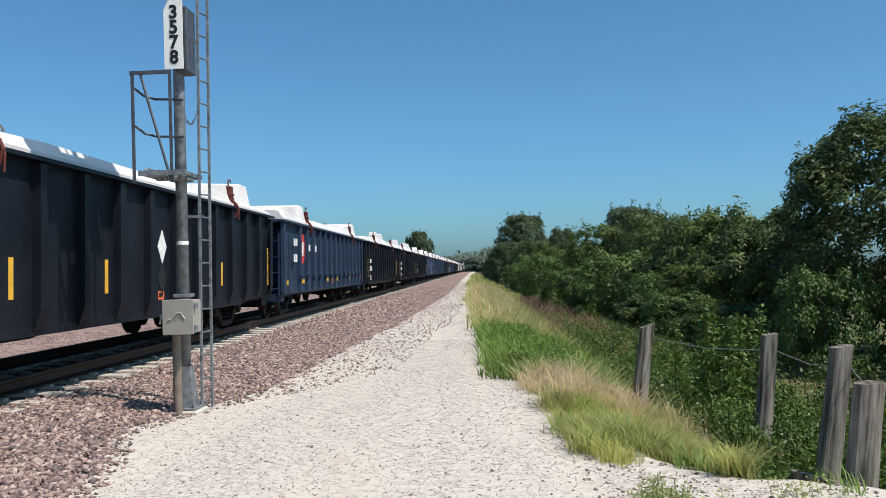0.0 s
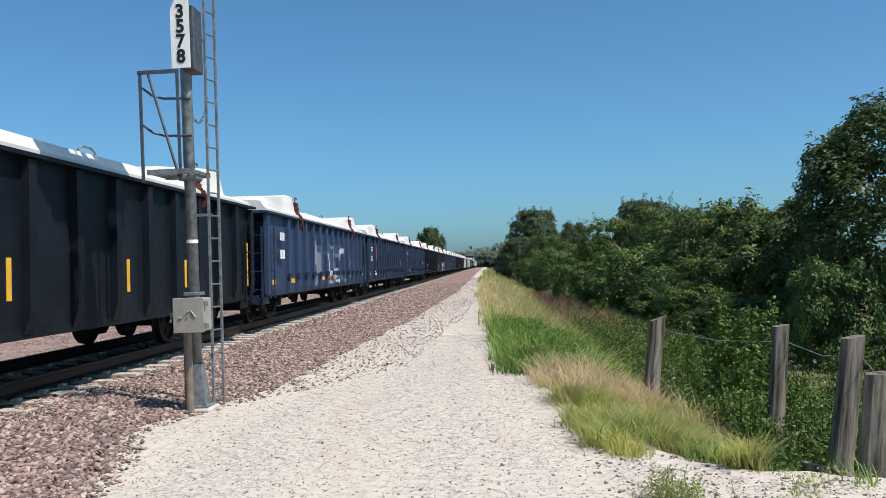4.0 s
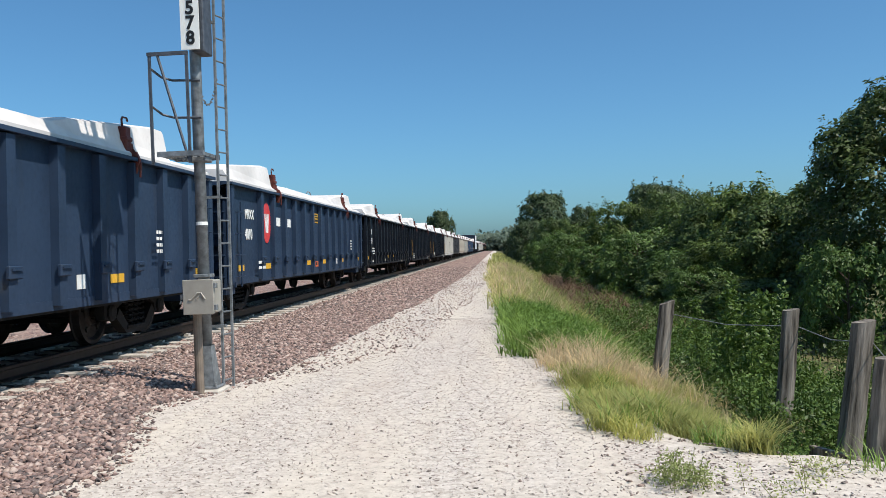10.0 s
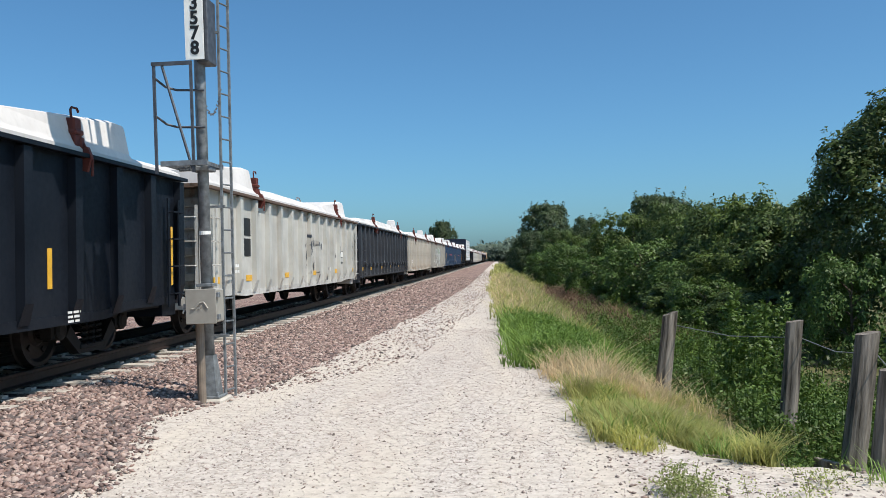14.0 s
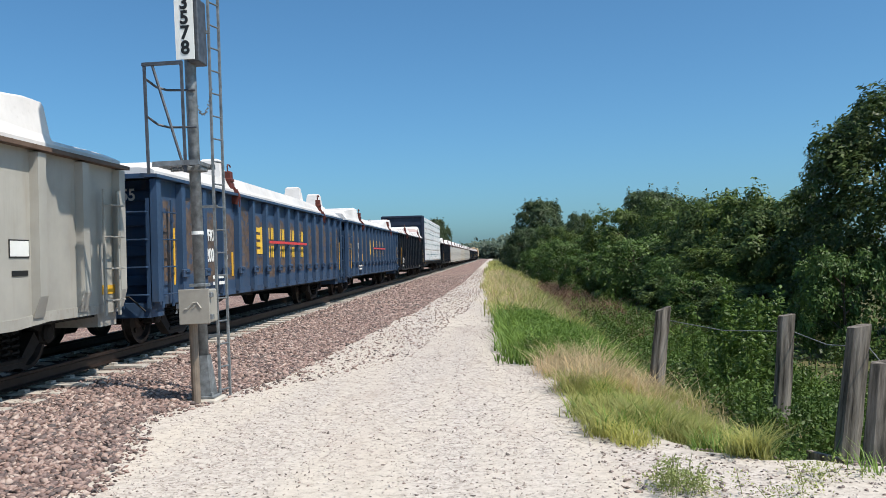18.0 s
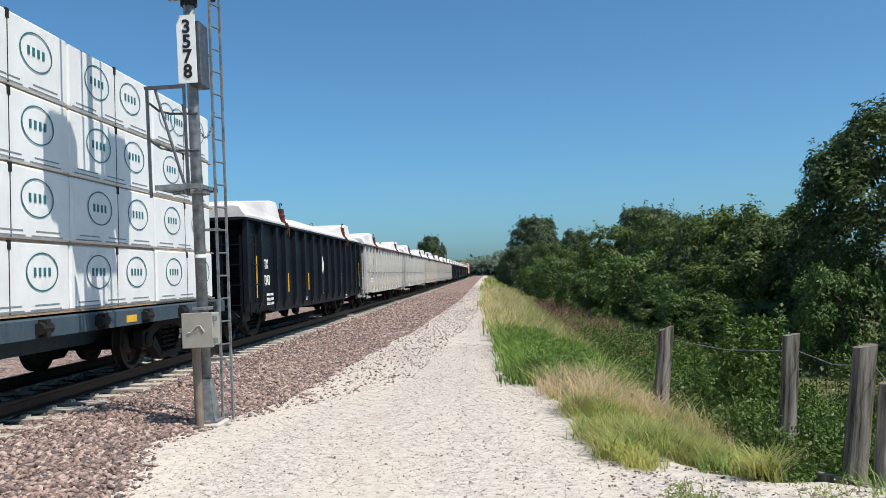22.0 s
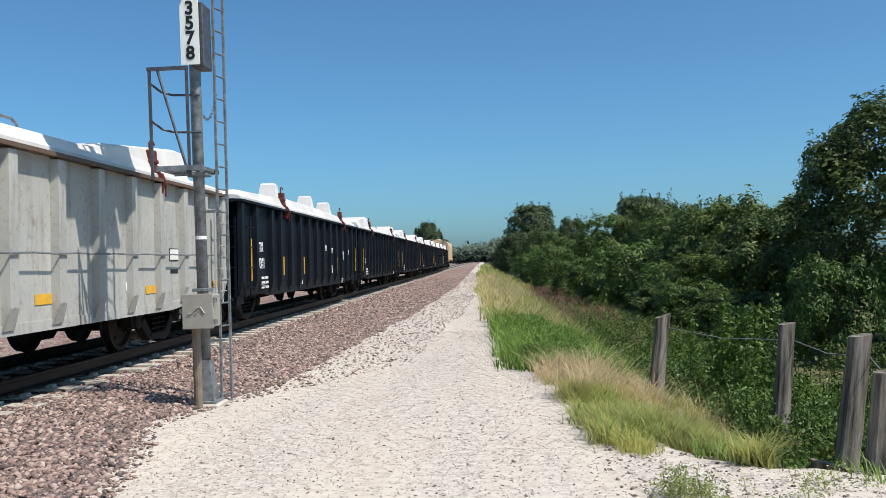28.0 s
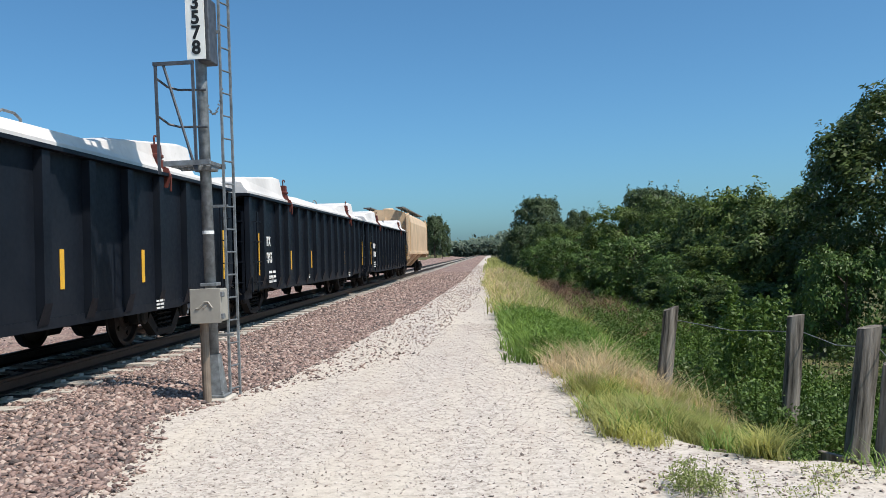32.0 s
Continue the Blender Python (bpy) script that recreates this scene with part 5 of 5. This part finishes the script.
BARK = plain("bark", (0.09, 0.07, 0.055), 0.9, 0, 0.35, 10, 0.6)
rng = np.random.default_rng(7)


def leaves(centres, size, normals=None, tilt=0.38):
    """Folded rhombic leaves at the given points; their faces look along the normals, more or less."""
    n = len(centres)
    if normals is None:
        normals = rng.normal(0, 0.5, (n, 3)) + np.array([0, 0, 0.8])
    nn = normals + rng.normal(0, tilt, (n, 3))
    nn /= np.linalg.norm(nn, axis=1)[:, None]
    d = np.cross(nn, rng.normal(0, 1, (n, 3)))
    d /= np.linalg.norm(d, axis=1)[:, None]
    side = np.cross(nn, d)
    s = (size * rng.uniform(0.6, 1.35, n))[:, None]
    mid = centres + d * s * 0.45
    v = np.stack([centres, mid + side * s * 0.24 + nn * s * 0.09, centres + d * s, mid - side * s * 0.24 + nn * s * 0.09], 1).reshape(-1, 3)
    return v, np.arange(4 * n).reshape(n, 4)


def crown_points(radius, height, clumps, per, spread, low=0.0, full=3.0):
    """Points and facings of leaves in many domed clumps over an uneven crown, some inside it, and sprigs that stand out of it."""
    pts, outs = [], []
    for k in range(clumps):
        a = rng.uniform(0, math.tau)
        h = low + (1 - low - 0.85 * spread / height) * rng.uniform(0, 1) ** 0.75
        inner = k % 5 == 0
        rad = radius * math.sqrt(max(0.02, 1 - min(1, abs(h - 0.4) / 0.6) ** full)) * (rng.uniform(0.3, 0.7) if inner else rng.uniform(0.76, 1.0))
        rad *= 1 + 0.12 * math.sin(3 * a + 4 * h) + 0.09 * math.sin(7 * a - 5 * h)
        c = np.array([rad * math.cos(a), rad * math.sin(a), h * height])
        out = np.array([math.cos(a), math.sin(a), 1.4 * (h - 0.4)])
        u = rng.normal(0, 1, (per, 3))
        u /= np.linalg.norm(u, axis=1)[:, None]
        flip = (u @ (out + np.array([0, 0, 0.7]))) < -0.25
        u[flip] *= -1
        r = spread * rng.uniform(0.65, 1.4)
        pts.append(c + u * r * rng.uniform(0.6, 1.0, (per, 1)) * np.array([1, 1, 0.72]))
        outs.append(u * 0.8 + out * 0.25 + np.array([0, 0, 0.5]))
        if k % 3 == 1 and not inner:
            d = out / np.linalg.norm(out) * 0.8 + np.array([0, 0, 0.55]) + rng.normal(0, 0.35, 3)
            t = rng.uniform(0.0, 1.0, 16)
            pts.append(c + d * spread * (0.6 + t[:, None] * rng.uniform(0.3, 0.7)) + rng.normal(0, 0.16 * spread, (16, 3)) * (1.3 - t[:, None]))
            outs.append(np.tile(d, (16, 1)) * 0.4 + np.array([0, 0, 0.6]))
    return np.concatenate(pts), np.concatenate(outs)


def tree_parts(kind, radius, height, clumps, per, spread, leaf, mat, low=0.0, trunk=0.12, full=3.0):
    pts, outs = crown_points(radius, height, clumps, per, spread, low, full)
    v, q = leaves(pts, leaf, outs)
    crown = soup(kind + "_crown", v, q, mat)
    g = Geo()
    rnd = random.Random(int(radius * 100))
    g.tube([(0, 0, -0.3), (0.05, 0, height * 0.25), (0.0, 0.1, height * 0.55), (0.1, 0.1, height * 0.85)], [trunk, trunk * 0.8, trunk * 0.5, trunk * 0.15], 8)
    for k in range(9):
        a = k * 2.4
        z = height * (0.15 + 0.07 * k)
        r = radius * rnd.uniform(0.55, 0.85)
        g.tube([(0, 0, z), (r * 0.5 * math.cos(a), r * 0.5 * math.sin(a), z + height * 0.09), (r * math.cos(a), r * math.sin(a), z + height * 0.2)], [trunk * 0.5, trunk * 0.3, trunk * 0.08], 5)
    return crown, g.mesh(kind + "_trunk", BARK)


def plant(name, meshes, label, category, group, x, y, scale=1.0, turn=0.0, z=None, tall=1.0):
    ob = thing(name, label, category, group)
    part("crown", meshes[0], ob)
    part("trunk", meshes[1], ob)
    ob.matrix_basis = Matrix.Translation((x, y, land(x, y) if z is None else z)) @ pose(0, 0, 0, 0, 0, turn) @ Matrix.Diagonal((scale, scale, scale * tall, 1))
    return ob


BUSH_A = tree_parts("bush", 3.0, 4.9, 230, 110, 0.5, 0.18, LEAF, 0.0, 0.1)
BUSH_B = tree_parts("bush", 2.7, 4.6, 210, 110, 0.48, 0.18, LEAF2, 0.0, 0.1)
LEAF3 = leafy("bright_shrub_leaves", (0.045, 0.085, 0.018), (0.12, 0.2, 0.045))
BUSH_C = tree_parts("shrub", 1.5, 2.5, 100, 90, 0.34, 0.12, LEAF3, 0.0, 0.05)
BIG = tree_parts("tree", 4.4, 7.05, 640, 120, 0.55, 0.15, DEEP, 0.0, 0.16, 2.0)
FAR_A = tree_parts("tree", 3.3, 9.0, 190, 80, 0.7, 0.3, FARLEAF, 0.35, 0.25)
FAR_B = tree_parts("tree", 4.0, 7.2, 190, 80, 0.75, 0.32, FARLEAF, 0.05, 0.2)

plant("tree", BIG, "large leafy green tree with a dark shaded inside", "tree", "trees beside the road", 12.75, 23.5)
for i, (x, y, top, kind, wide) in enumerate([
    (10.3, 33, 3.95, BUSH_A, 2.4), (10.0, 36, 3.75, BUSH_B, 2.4), (10.4, 43, 3.9, BUSH_A, 2.6), (10.7, 50, 4.8, BUSH_B, 2.4), (8.4, 54, 4.4, BUSH_A, 2.5),
    (10.5, 30, 3.4, BUSH_B, 2.3), (8.7, 46, 2.4, BUSH_A, 2.4), (8.8, 37, 2.1, BUSH_B, 2.3), (8.7, 31, 1.8, BUSH_A, 2.2), (7.6, 32, 0.9, BUSH_B, 1.9),
    (8.4, 27, 0.6, BUSH_B, 1.7), (8.6, 60, 2.8, BUSH_B, 2.5), (8.2, 74, 3.7, BUSH_A, 2.8), (6.6, 88, 4.6, BUSH_B, 2.8), (8.1, 50, 1.0, BUSH_B, 2.0),
]):
    sc = wide / (3.0 if kind is BUSH_A else 2.7)
    plant("bush", kind, "dense dark green bush beside the track road", "bush", "bushes beside the road", x, y, sc, i * 77, None, (top + 0.95) / (sc * (4.9 if kind is BUSH_A else 4.6)))
for i, (x, y, sc, tall) in enumerate([(5.6, 66, 1.35, 1.15), (6.9, 41, 1.2, 1.15), (6.0, 51, 1.15, 1.0), (7.3, 33, 1.0, 1.0), (8.3, 20.5, 0.66, 1.6), (4.6, 80, 1.2, 1.1), (6.6, 46, 0.9, 1.0), (6.9, 29.0, 0.75, 1.0)]):
    plant("shrub", BUSH_C, "bright green shrub in front of the darker bushes", "shrub", "shrubs beside the road", x, y, sc, i * 83, None, tall)
for i, (x, y, top, kind, wide) in enumerate([
    (11.4, 62, 6.1, FAR_A, 2.0), (13.2, 66, 6.0, FAR_A, 2.0), (8.6, 84, 5.6, FAR_A, 1.3), (6.8, 121, 9.3, FAR_A, 3.2), (4.8, 112, 5.2, FAR_B, 2.6), (4.0, 128, 4.2, FAR_B, 2.2),
    (9.2, 104, 5.3, FAR_B, 2.6), (4.4, 160, 4.0, FAR_B, 2.6), (9.3, 150, 6.9, FAR_B, 4.2), (-19.5, 300, 14.1, FAR_A, 3.2), (-17.0, 303, 12.2, FAR_B, 2.8), (-22.0, 301, 12.0, FAR_B, 2.6),
]):
    sc = wide / (3.3 if kind is FAR_A else 4.0)
    plant("tree", kind, "distant dark green tree against the sky", "tree", "distant trees", x, y, sc, i * 59, None, (top + 0.95) / (sc * (9.0 if kind is FAR_A else 7.2)))


def far_woods():
    pts = []
    for _ in range(2600):
        x = rng.uniform(-130, 70)
        y = rng.uniform(430, 475)
        h = 6.8 + 1.6 * math.sin(x * 0.13 + 1.0) + 3.2 * smooth(0, 12, x) * rng.uniform(0.7, 1.0)
        c = np.array([x, y, rng.uniform(0.0, 1.0) ** 0.6 * h])
        pts.append(c + rng.normal(0, 1.1, (14, 3)))
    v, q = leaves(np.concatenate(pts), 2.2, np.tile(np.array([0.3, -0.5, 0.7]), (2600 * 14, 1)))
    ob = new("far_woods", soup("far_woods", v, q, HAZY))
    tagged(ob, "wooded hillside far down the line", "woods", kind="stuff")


far_woods()


def blades(xs, ys, hs, width, bend=0.45):
    """Bent, tapering blades of grass rooted at (xs, ys)."""
    n = len(xs)
    z = np.array([land(x, y) for x, y in zip(xs, ys)]) - 0.02
    a = rng.uniform(0, math.tau, n)
    d = np.stack([np.cos(a), np.sin(a)], 1)
    k = np.abs(rng.normal(bend, 0.25, n)) * hs
    w = width * rng.uniform(0.6, 1.4, n)
    sx, sy = -d[:, 1] * w, d[:, 0] * w
    rows = []
    for f, b, t in ((0.0, 0.0, 1.0), (0.55, 0.3, 0.8), (1.0, 1.0, 0.12)):
        cx, cy, cz = xs + d[:, 0] * k * b, ys + d[:, 1] * k * b, z + hs * f * (1 - 0.12 * b)
        rows.append(np.stack([cx - sx * t, cy - sy * t, cz], 1))
        rows.append(np.stack([cx + sx * t, cy + sy * t, cz], 1))
    v = np.stack(rows, 1).reshape(-1, 3)
    base = np.arange(n)[:, None] * 6
    q = np.concatenate([base + np.array([[0, 1, 3, 2]]), base + np.array([[2, 3, 5, 4]])])
    return v, q


def patch(name, label, n, box, hmin, hmax, width, mat, keep=lambda x, y: True, bend=0.45, clumpy=0.0):
    x0, x1, y0, y1 = box
    xs, ys = [], []
    while len(xs) < n:
        x, y = rng.uniform(x0, x1), rng.uniform(y0, y1)
        if (y < 7.0 or x > road_edge(y) + rng.exponential(0.12) - 0.04) and keep(x, y):
            if clumpy:
                for _ in range(8):
                    xs.append(x + rng.normal(0, clumpy))
                    ys.append(y + rng.normal(0, clumpy))
            else:
                xs.append(x)
                ys.append(y)
    xs, ys = np.array(xs), np.array(ys)
    v, q = blades(xs, ys, rng.uniform(hmin, hmax, len(xs)) * np.array([1 + 0.75 * noise.noise((a * 1.6, b * 1.6, 6.5)) + 0.4 * noise.noise((a * 5, b * 5, 2.5)) for a, b in zip(xs, ys)]), width, bend)
    return tagged(new(name, soup(name, v, q, mat)), label, "grass", kind="stuff")


patch("grass_green", "dense bright green grass on the road's shoulder", 22000, (0.2, 2.6, 12.6, 23), 0.14, 0.42, 0.011, GRASS, bend=0.7, clumpy=0.07)
patch("grass_olive", "yellow-green grass at the road's edge", 15000, (0.9, 3.0, 7.9, 11.6), 0.07, 0.25, 0.006, OLIVE, lambda x, y: x < 2.1 + 0.9 * smooth(7.9, 10.0, y), 0.9, clumpy=0.06)
patch("grass_front", "short olive grass thinning out into the gravel", 3600, (0.9, 2.75, 6.95, 8.6), 0.04, 0.2, 0.005, OLIVE, lambda x, y: x < 2.3 and y > 7.0 + 0.3 * max(0, x - 1.1) and noise.noise((x * 2.3, y * 2.0, 4.0)) > -0.15 + 0.16 * (x - 1.2), 0.9, clumpy=0.05)
patch("grass_front_green", "fresh green blades among the olive grass", 2800, (0.95, 2.6, 7.1, 10.8), 0.06, 0.24, 0.006, GRASS, lambda x, y: noise.noise((x * 2.0, y * 1.7, 9.0)) > 0.02, 0.8, clumpy=0.05)
patch("grass_tuft", "single tuft of tall olive grass in the gravel", 520, (2.02, 2.24, 6.72, 6.98), 0.1, 0.32, 0.005, OLIVE, bend=0.8, clumpy=0.045)
patch("grass_corner", "long green grass leaves by the last post", 72, (2.75, 3.15, 6.1, 7.0), 0.1, 0.26, 0.006, GRASS, bend=0.8, clumpy=0.05)
patch("grass_dry", "dry straw-coloured grass arching over the road's edge", 2800, (0.72, 2.2, 9.9, 12.9), 0.2, 0.5, 0.0045, STRAW, bend=1.0, clumpy=0.06)
patch("grass_dry_fence", "dry stalks round the foot of the fence", 700, (2.0, 3.2, 8.8, 11.2), 0.2, 0.45, 0.004, STRAW, bend=0.9, clumpy=0.08)
patch("grass_bank", "dry olive grass along the bank", 26000, (-0.4, 3.0, 22, 75), 0.2, 0.45, 0.018, OLIVE, bend=0.7, clumpy=0.1)
patch("grass_far", "dry grass along the far bank", 9000, (-0.4, 3.5, 70, 190), 0.3, 0.6, 0.06, OLIVE, clumpy=0.25)
patch("grass_bank_green", "green grass mixed into the bank", 12000, (1.2, 6.0, 13, 45), 0.25, 0.5, 0.014, GRASS, bend=0.7, clumpy=0.14)
patch("grass_tips", "straw seed heads above the bank grass", 6000, (-0.4, 2.4, 21, 70), 0.3, 0.6, 0.01, STRAW, bend=0.7, clumpy=0.1)
patch("dead_brush", "brown dead brush between bank and bushes", 9500, (2.8, 5.2, 23, 62), 0.25, 0.65, 0.013, DEAD, bend=1.0, clumpy=0.14)


def weeds(name, label, count, box, hmin, hmax, leaf, mat, spire=False):
    pts = []
    stems = Geo()
    for _ in range(count):
        x, y = rng.uniform(box[0], box[1]), rng.uniform(box[2], box[3])
        if x < road_edge(y) + 0.3 and hmin > 0.2:
            continue
        h = rng.uniform(hmin, hmax)
        if hmin > 0.4 and not spire:
            h *= 0.85 + 0.5 * max(-0.5, noise.noise((x * 0.9, y * 0.7, 1.0)))
        z = land(x, y)
        stems.tube([(x, y, z), (x + rng.normal(0, 0.05), y, z + h)], 0.006 if h > 0.4 else 0.0025, 3, False)
        n = int((120 if leaf < 0.09 else 34) * max(h, 0.4) / 0.9)
        t = rng.uniform(0.15, 1.0, n)
        w = (0.16 * (1.15 - t) + 0.03) * min(1, 0.3 + h) * (0.6 if spire else 1.1)
        pts.append(np.stack([x + rng.normal(0, 1, n) * w, y + rng.normal(0, 1, n) * w, z + t * h], 1))
    v, q = leaves(np.concatenate(pts), leaf)
    ob = tagged(new(name, soup(name, v, q, mat)), label, "weeds", kind="stuff")
    part("stems", stems.mesh("stems", mat), ob)


FRESH = leafy("fresh_weed_leaves", (0.17, 0.22, 0.06), (0.42, 0.46, 0.17), 0.3, 0.35)
weeds("weeds", "leafy green weeds below the fence", 900, (2.7, 6.6, 8.6, 14.0), 0.42, 0.8, 0.06, WEED)
weeds("weed_spires", "tall upright leafy weeds rising over the rest", 22, (3.2, 4.7, 12.0, 14.2), 1.55, 2.1, 0.088, WEED, True)
weeds("green_mound", "bushy low green weeds on the road's shoulder", 520, (0.5, 2.6, 13.2, 20.5), 0.25, 0.5, 0.05, GRASS)
weeds("weeds_bank", "leafy green weeds below the bank", 420, (3.0, 5.6, 15, 30), 0.5, 0.85, 0.07, WEED)
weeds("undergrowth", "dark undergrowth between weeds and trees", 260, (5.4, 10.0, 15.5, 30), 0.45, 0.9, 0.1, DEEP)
weeds("verge_weeds", "small weeds growing in the gravel", 30, (1.22, 1.5, 5.55, 5.95), 0.06, 0.24, 0.024, FRESH)
weeds("corner_weeds", "thin weeds at the gravel's corner", 13, (1.7, 2.75, 5.3, 6.2), 0.06, 0.2, 0.022, FRESH)
weeds("fence_weeds", "green weeds between the fence posts", 50, (2.6, 3.3, 7.2, 8.8), 0.22, 0.42, 0.045, WEED)


# ---- stones ----
def stones(name, label, spots, sizes, mat, lift=0.3):
    """Rough stones: squashed, jittered octahedra."""
    n = len(spots)
    base = np.array([(1, 0, 0), (-1, 0, 0), (0, 1, 0), (0, -1, 0), (0, 0, 1), (0, 0, -1), (0.7, 0.7, 0.3), (-0.6, 0.6, 0.4)])
    tri = np.array([(0, 6, 4), (6, 2, 4), (2, 7, 4), (7, 1, 4), (1, 3, 4), (3, 0, 4), (6, 0, 5), (2, 6, 5), (7, 2, 5), (1, 7, 5), (3, 1, 5), (0, 3, 5)])
    v = base[None] * (1 + rng.normal(0, 0.24, (n, 8, 3)))
    v *= np.stack([rng.uniform(0.8, 1.5, n), rng.uniform(0.55, 1.05, n), rng.uniform(0.3, 0.75, n)], 1)[:, None]
    a = rng.uniform(0, math.tau, n)
    c, s = np.cos(a)[:, None], np.sin(a)[:, None]
    x, y = v[..., 0] * c - v[..., 1] * s, v[..., 0] * s + v[..., 1] * c
    z = v[..., 2] + x * rng.normal(0, 0.3, n)[:, None] + y * rng.normal(0, 0.3, n)[:, None]
    v = np.stack([x, y, z], 2) * sizes[:, None, None] * 0.5
    zz = np.array([land(p[0], p[1]) for p in spots])
    v += np.concatenate([spots, (zz + sizes * lift * 0.5)[:, None]], 1)[:, None]
    q = (np.arange(n)[:, None, None] * 8 + tri[None]).reshape(-1, 3)
    return tagged(new(name, soup(name, v.reshape(-1, 3), q, mat)), label, "stones", kind="stuff")


def stone_mat(name, stops):
    m = Mat(name, 0.85, 0, 0.25)
    m.colour(m.mix(0.25, m.ramp(m.island(), stops), m.ramp(m.noise(30, 4), [(0.3, (0.1, 0.08, 0.07)), (0.7, (0.6, 0.5, 0.45))])))
    return m.m


BALLAST = stone_mat("granite_stone", [(0.0, (0.035, 0.03, 0.034)), (0.25, (0.095, 0.06, 0.058)), (0.5, (0.225, 0.138, 0.118)), (0.75, (0.345, 0.228, 0.19)), (1.0, (0.5, 0.395, 0.34))])
LIME = stone_mat("limestone_chip", [(0.0, (0.4, 0.335, 0.295)), (0.4, (0.55, 0.48, 0.43)), (1.0, (0.68, 0.62, 0.57))])
DARKCHIP = stone_mat("dark_chip", [(0.0, (0.09, 0.075, 0.065)), (0.5, (0.2, 0.16, 0.14)), (1.0, (0.34, 0.25, 0.21))])


def scatter(n, xa, xb, ya, yb, power=1.0):
    y = ya + (yb - ya) * rng.uniform(0, 1, n) ** power
    lo, hi = np.array([xa(t) for t in y]), np.array([xb(t) for t in y])
    return np.stack([lo + (hi - lo) * rng.uniform(0, 1, n), y], 1)


stones("ballast_stones", "loose pinkish granite ballast stones", scatter(34000, lambda t: -5.45, lambda t: ballast_edge(t) + 0.04, 4.5, 26, 1.5), rng.uniform(0.045, 0.1, 34000) * rng.uniform(0.7, 1.1, 34000), BALLAST)
stones("ballast_stones_far", "larger loose ballast further along the track", scatter(9000, lambda t: -5.3, ballast_edge, 24, 75, 1.3), rng.uniform(0.08, 0.15, 9000), BALLAST, 0.1)
# Stones between the rails, coloured dark to deepen the shade under the cars.
SHADESTONE = stone_mat("shade_darkened_granite", [(0.0, (0.012, 0.011, 0.011)), (0.6, (0.05, 0.04, 0.036)), (1.0, (0.13, 0.1, 0.085))])
stones("ballast_stones_oiled", "ballast between the rails, coloured dark for the train's shade", scatter(5000, lambda t: -7.5, lambda t: -5.5, 6, 34, 1.3), rng.uniform(0.05, 0.1, 5000), SHADESTONE, 0.1)
stones("ballast_stones_beyond", "loose granite ballast beyond the track", scatter(8000, lambda t: -14, lambda t: -7.6, 6, 38, 1.2), rng.uniform(0.05, 0.1, 8000), BALLAST, 0.1)
spill = scatter(7500, lambda t: ballast_edge(t) - 0.1, lambda t: ballast_edge(t) + 0.25 + 1.3 * smooth(9.5, 15, t), 4.5, 110, 1.5)
stones("ballast_spill", "ballast stones spilled onto the road's edge", spill, rng.uniform(0.02, 0.08, 7500) * rng.uniform(0.4, 1, 7500), BALLAST)
stones("road_chips", "pale limestone chips on the road", scatter(18000, ballast_edge, road_edge, 4.6, 20, 1.6), rng.uniform(0.01, 0.03, 18000), LIME, 0.1)
dark = scatter(6500, ballast_edge, road_edge, 4.6, 40, 1.4)
stones("road_dark_chips", "dark stray stones on the road", dark, rng.uniform(0.01, 0.04, 6500) * rng.uniform(0.35, 1, 6500), DARKCHIP, 0.2)
verge = scatter(420, lambda t: 0.9, lambda t: 3.0, 5.2, 7.4)
stones("verge_stones", "dark and pale stones strewn at the gravel's grassy end", verge, rng.uniform(0.012, 0.045, 420), DARKCHIP, 0.2)


# ---- ties, the nearest as pieces ----
tie_rnd = random.Random(5)
TIES = []
for k in range(4):
    g = Geo()
    tie_geo(g, 0, tie_rnd)
    TIES.append(g.mesh("tie", CONCRETE))
for i in range(190):
    part("tie", TIES[i % 4], track, "", pose(TRACK_X + tie_rnd.uniform(-0.03, 0.03), -12 + i * 0.61, tie_rnd.uniform(-0.045, -0.015), 0, 0, tie_rnd.uniform(-0.5, 0.5)))
g = Geo()
for i in range(190, 560):
    tie_geo(g, -12 + i * 0.61, tie_rnd)
far_ties = part("far_ties", g.mesh("far_ties", CONCRETE), track, "", pose(TRACK_X, 0, 0))
tagged(far_ties, kind="stuff")


# ---- what moves ----
def motions():
    for car, s in cars:
        walk(car, [(t, pose(TRACK_X, s - gone(t), RAIL_Z)) for t in range(33)])
    lead = {}
    for ws, dy in wheelsets:
        if dy not in lead:
            walk(ws, [(i / FPS, pose(0, dy, 0.457, math.degrees(gone(i / FPS) / 0.457) % 360)) for i in range(32 * FPS + 1)])
            lead[dy] = ws.animation_data.action
        else:
            ws.rotation_mode = "QUATERNION"
            data = ws.animation_data_create()
            data.action = lead[dy]
            data.action_slot = lead[dy].slots[0]


motions()
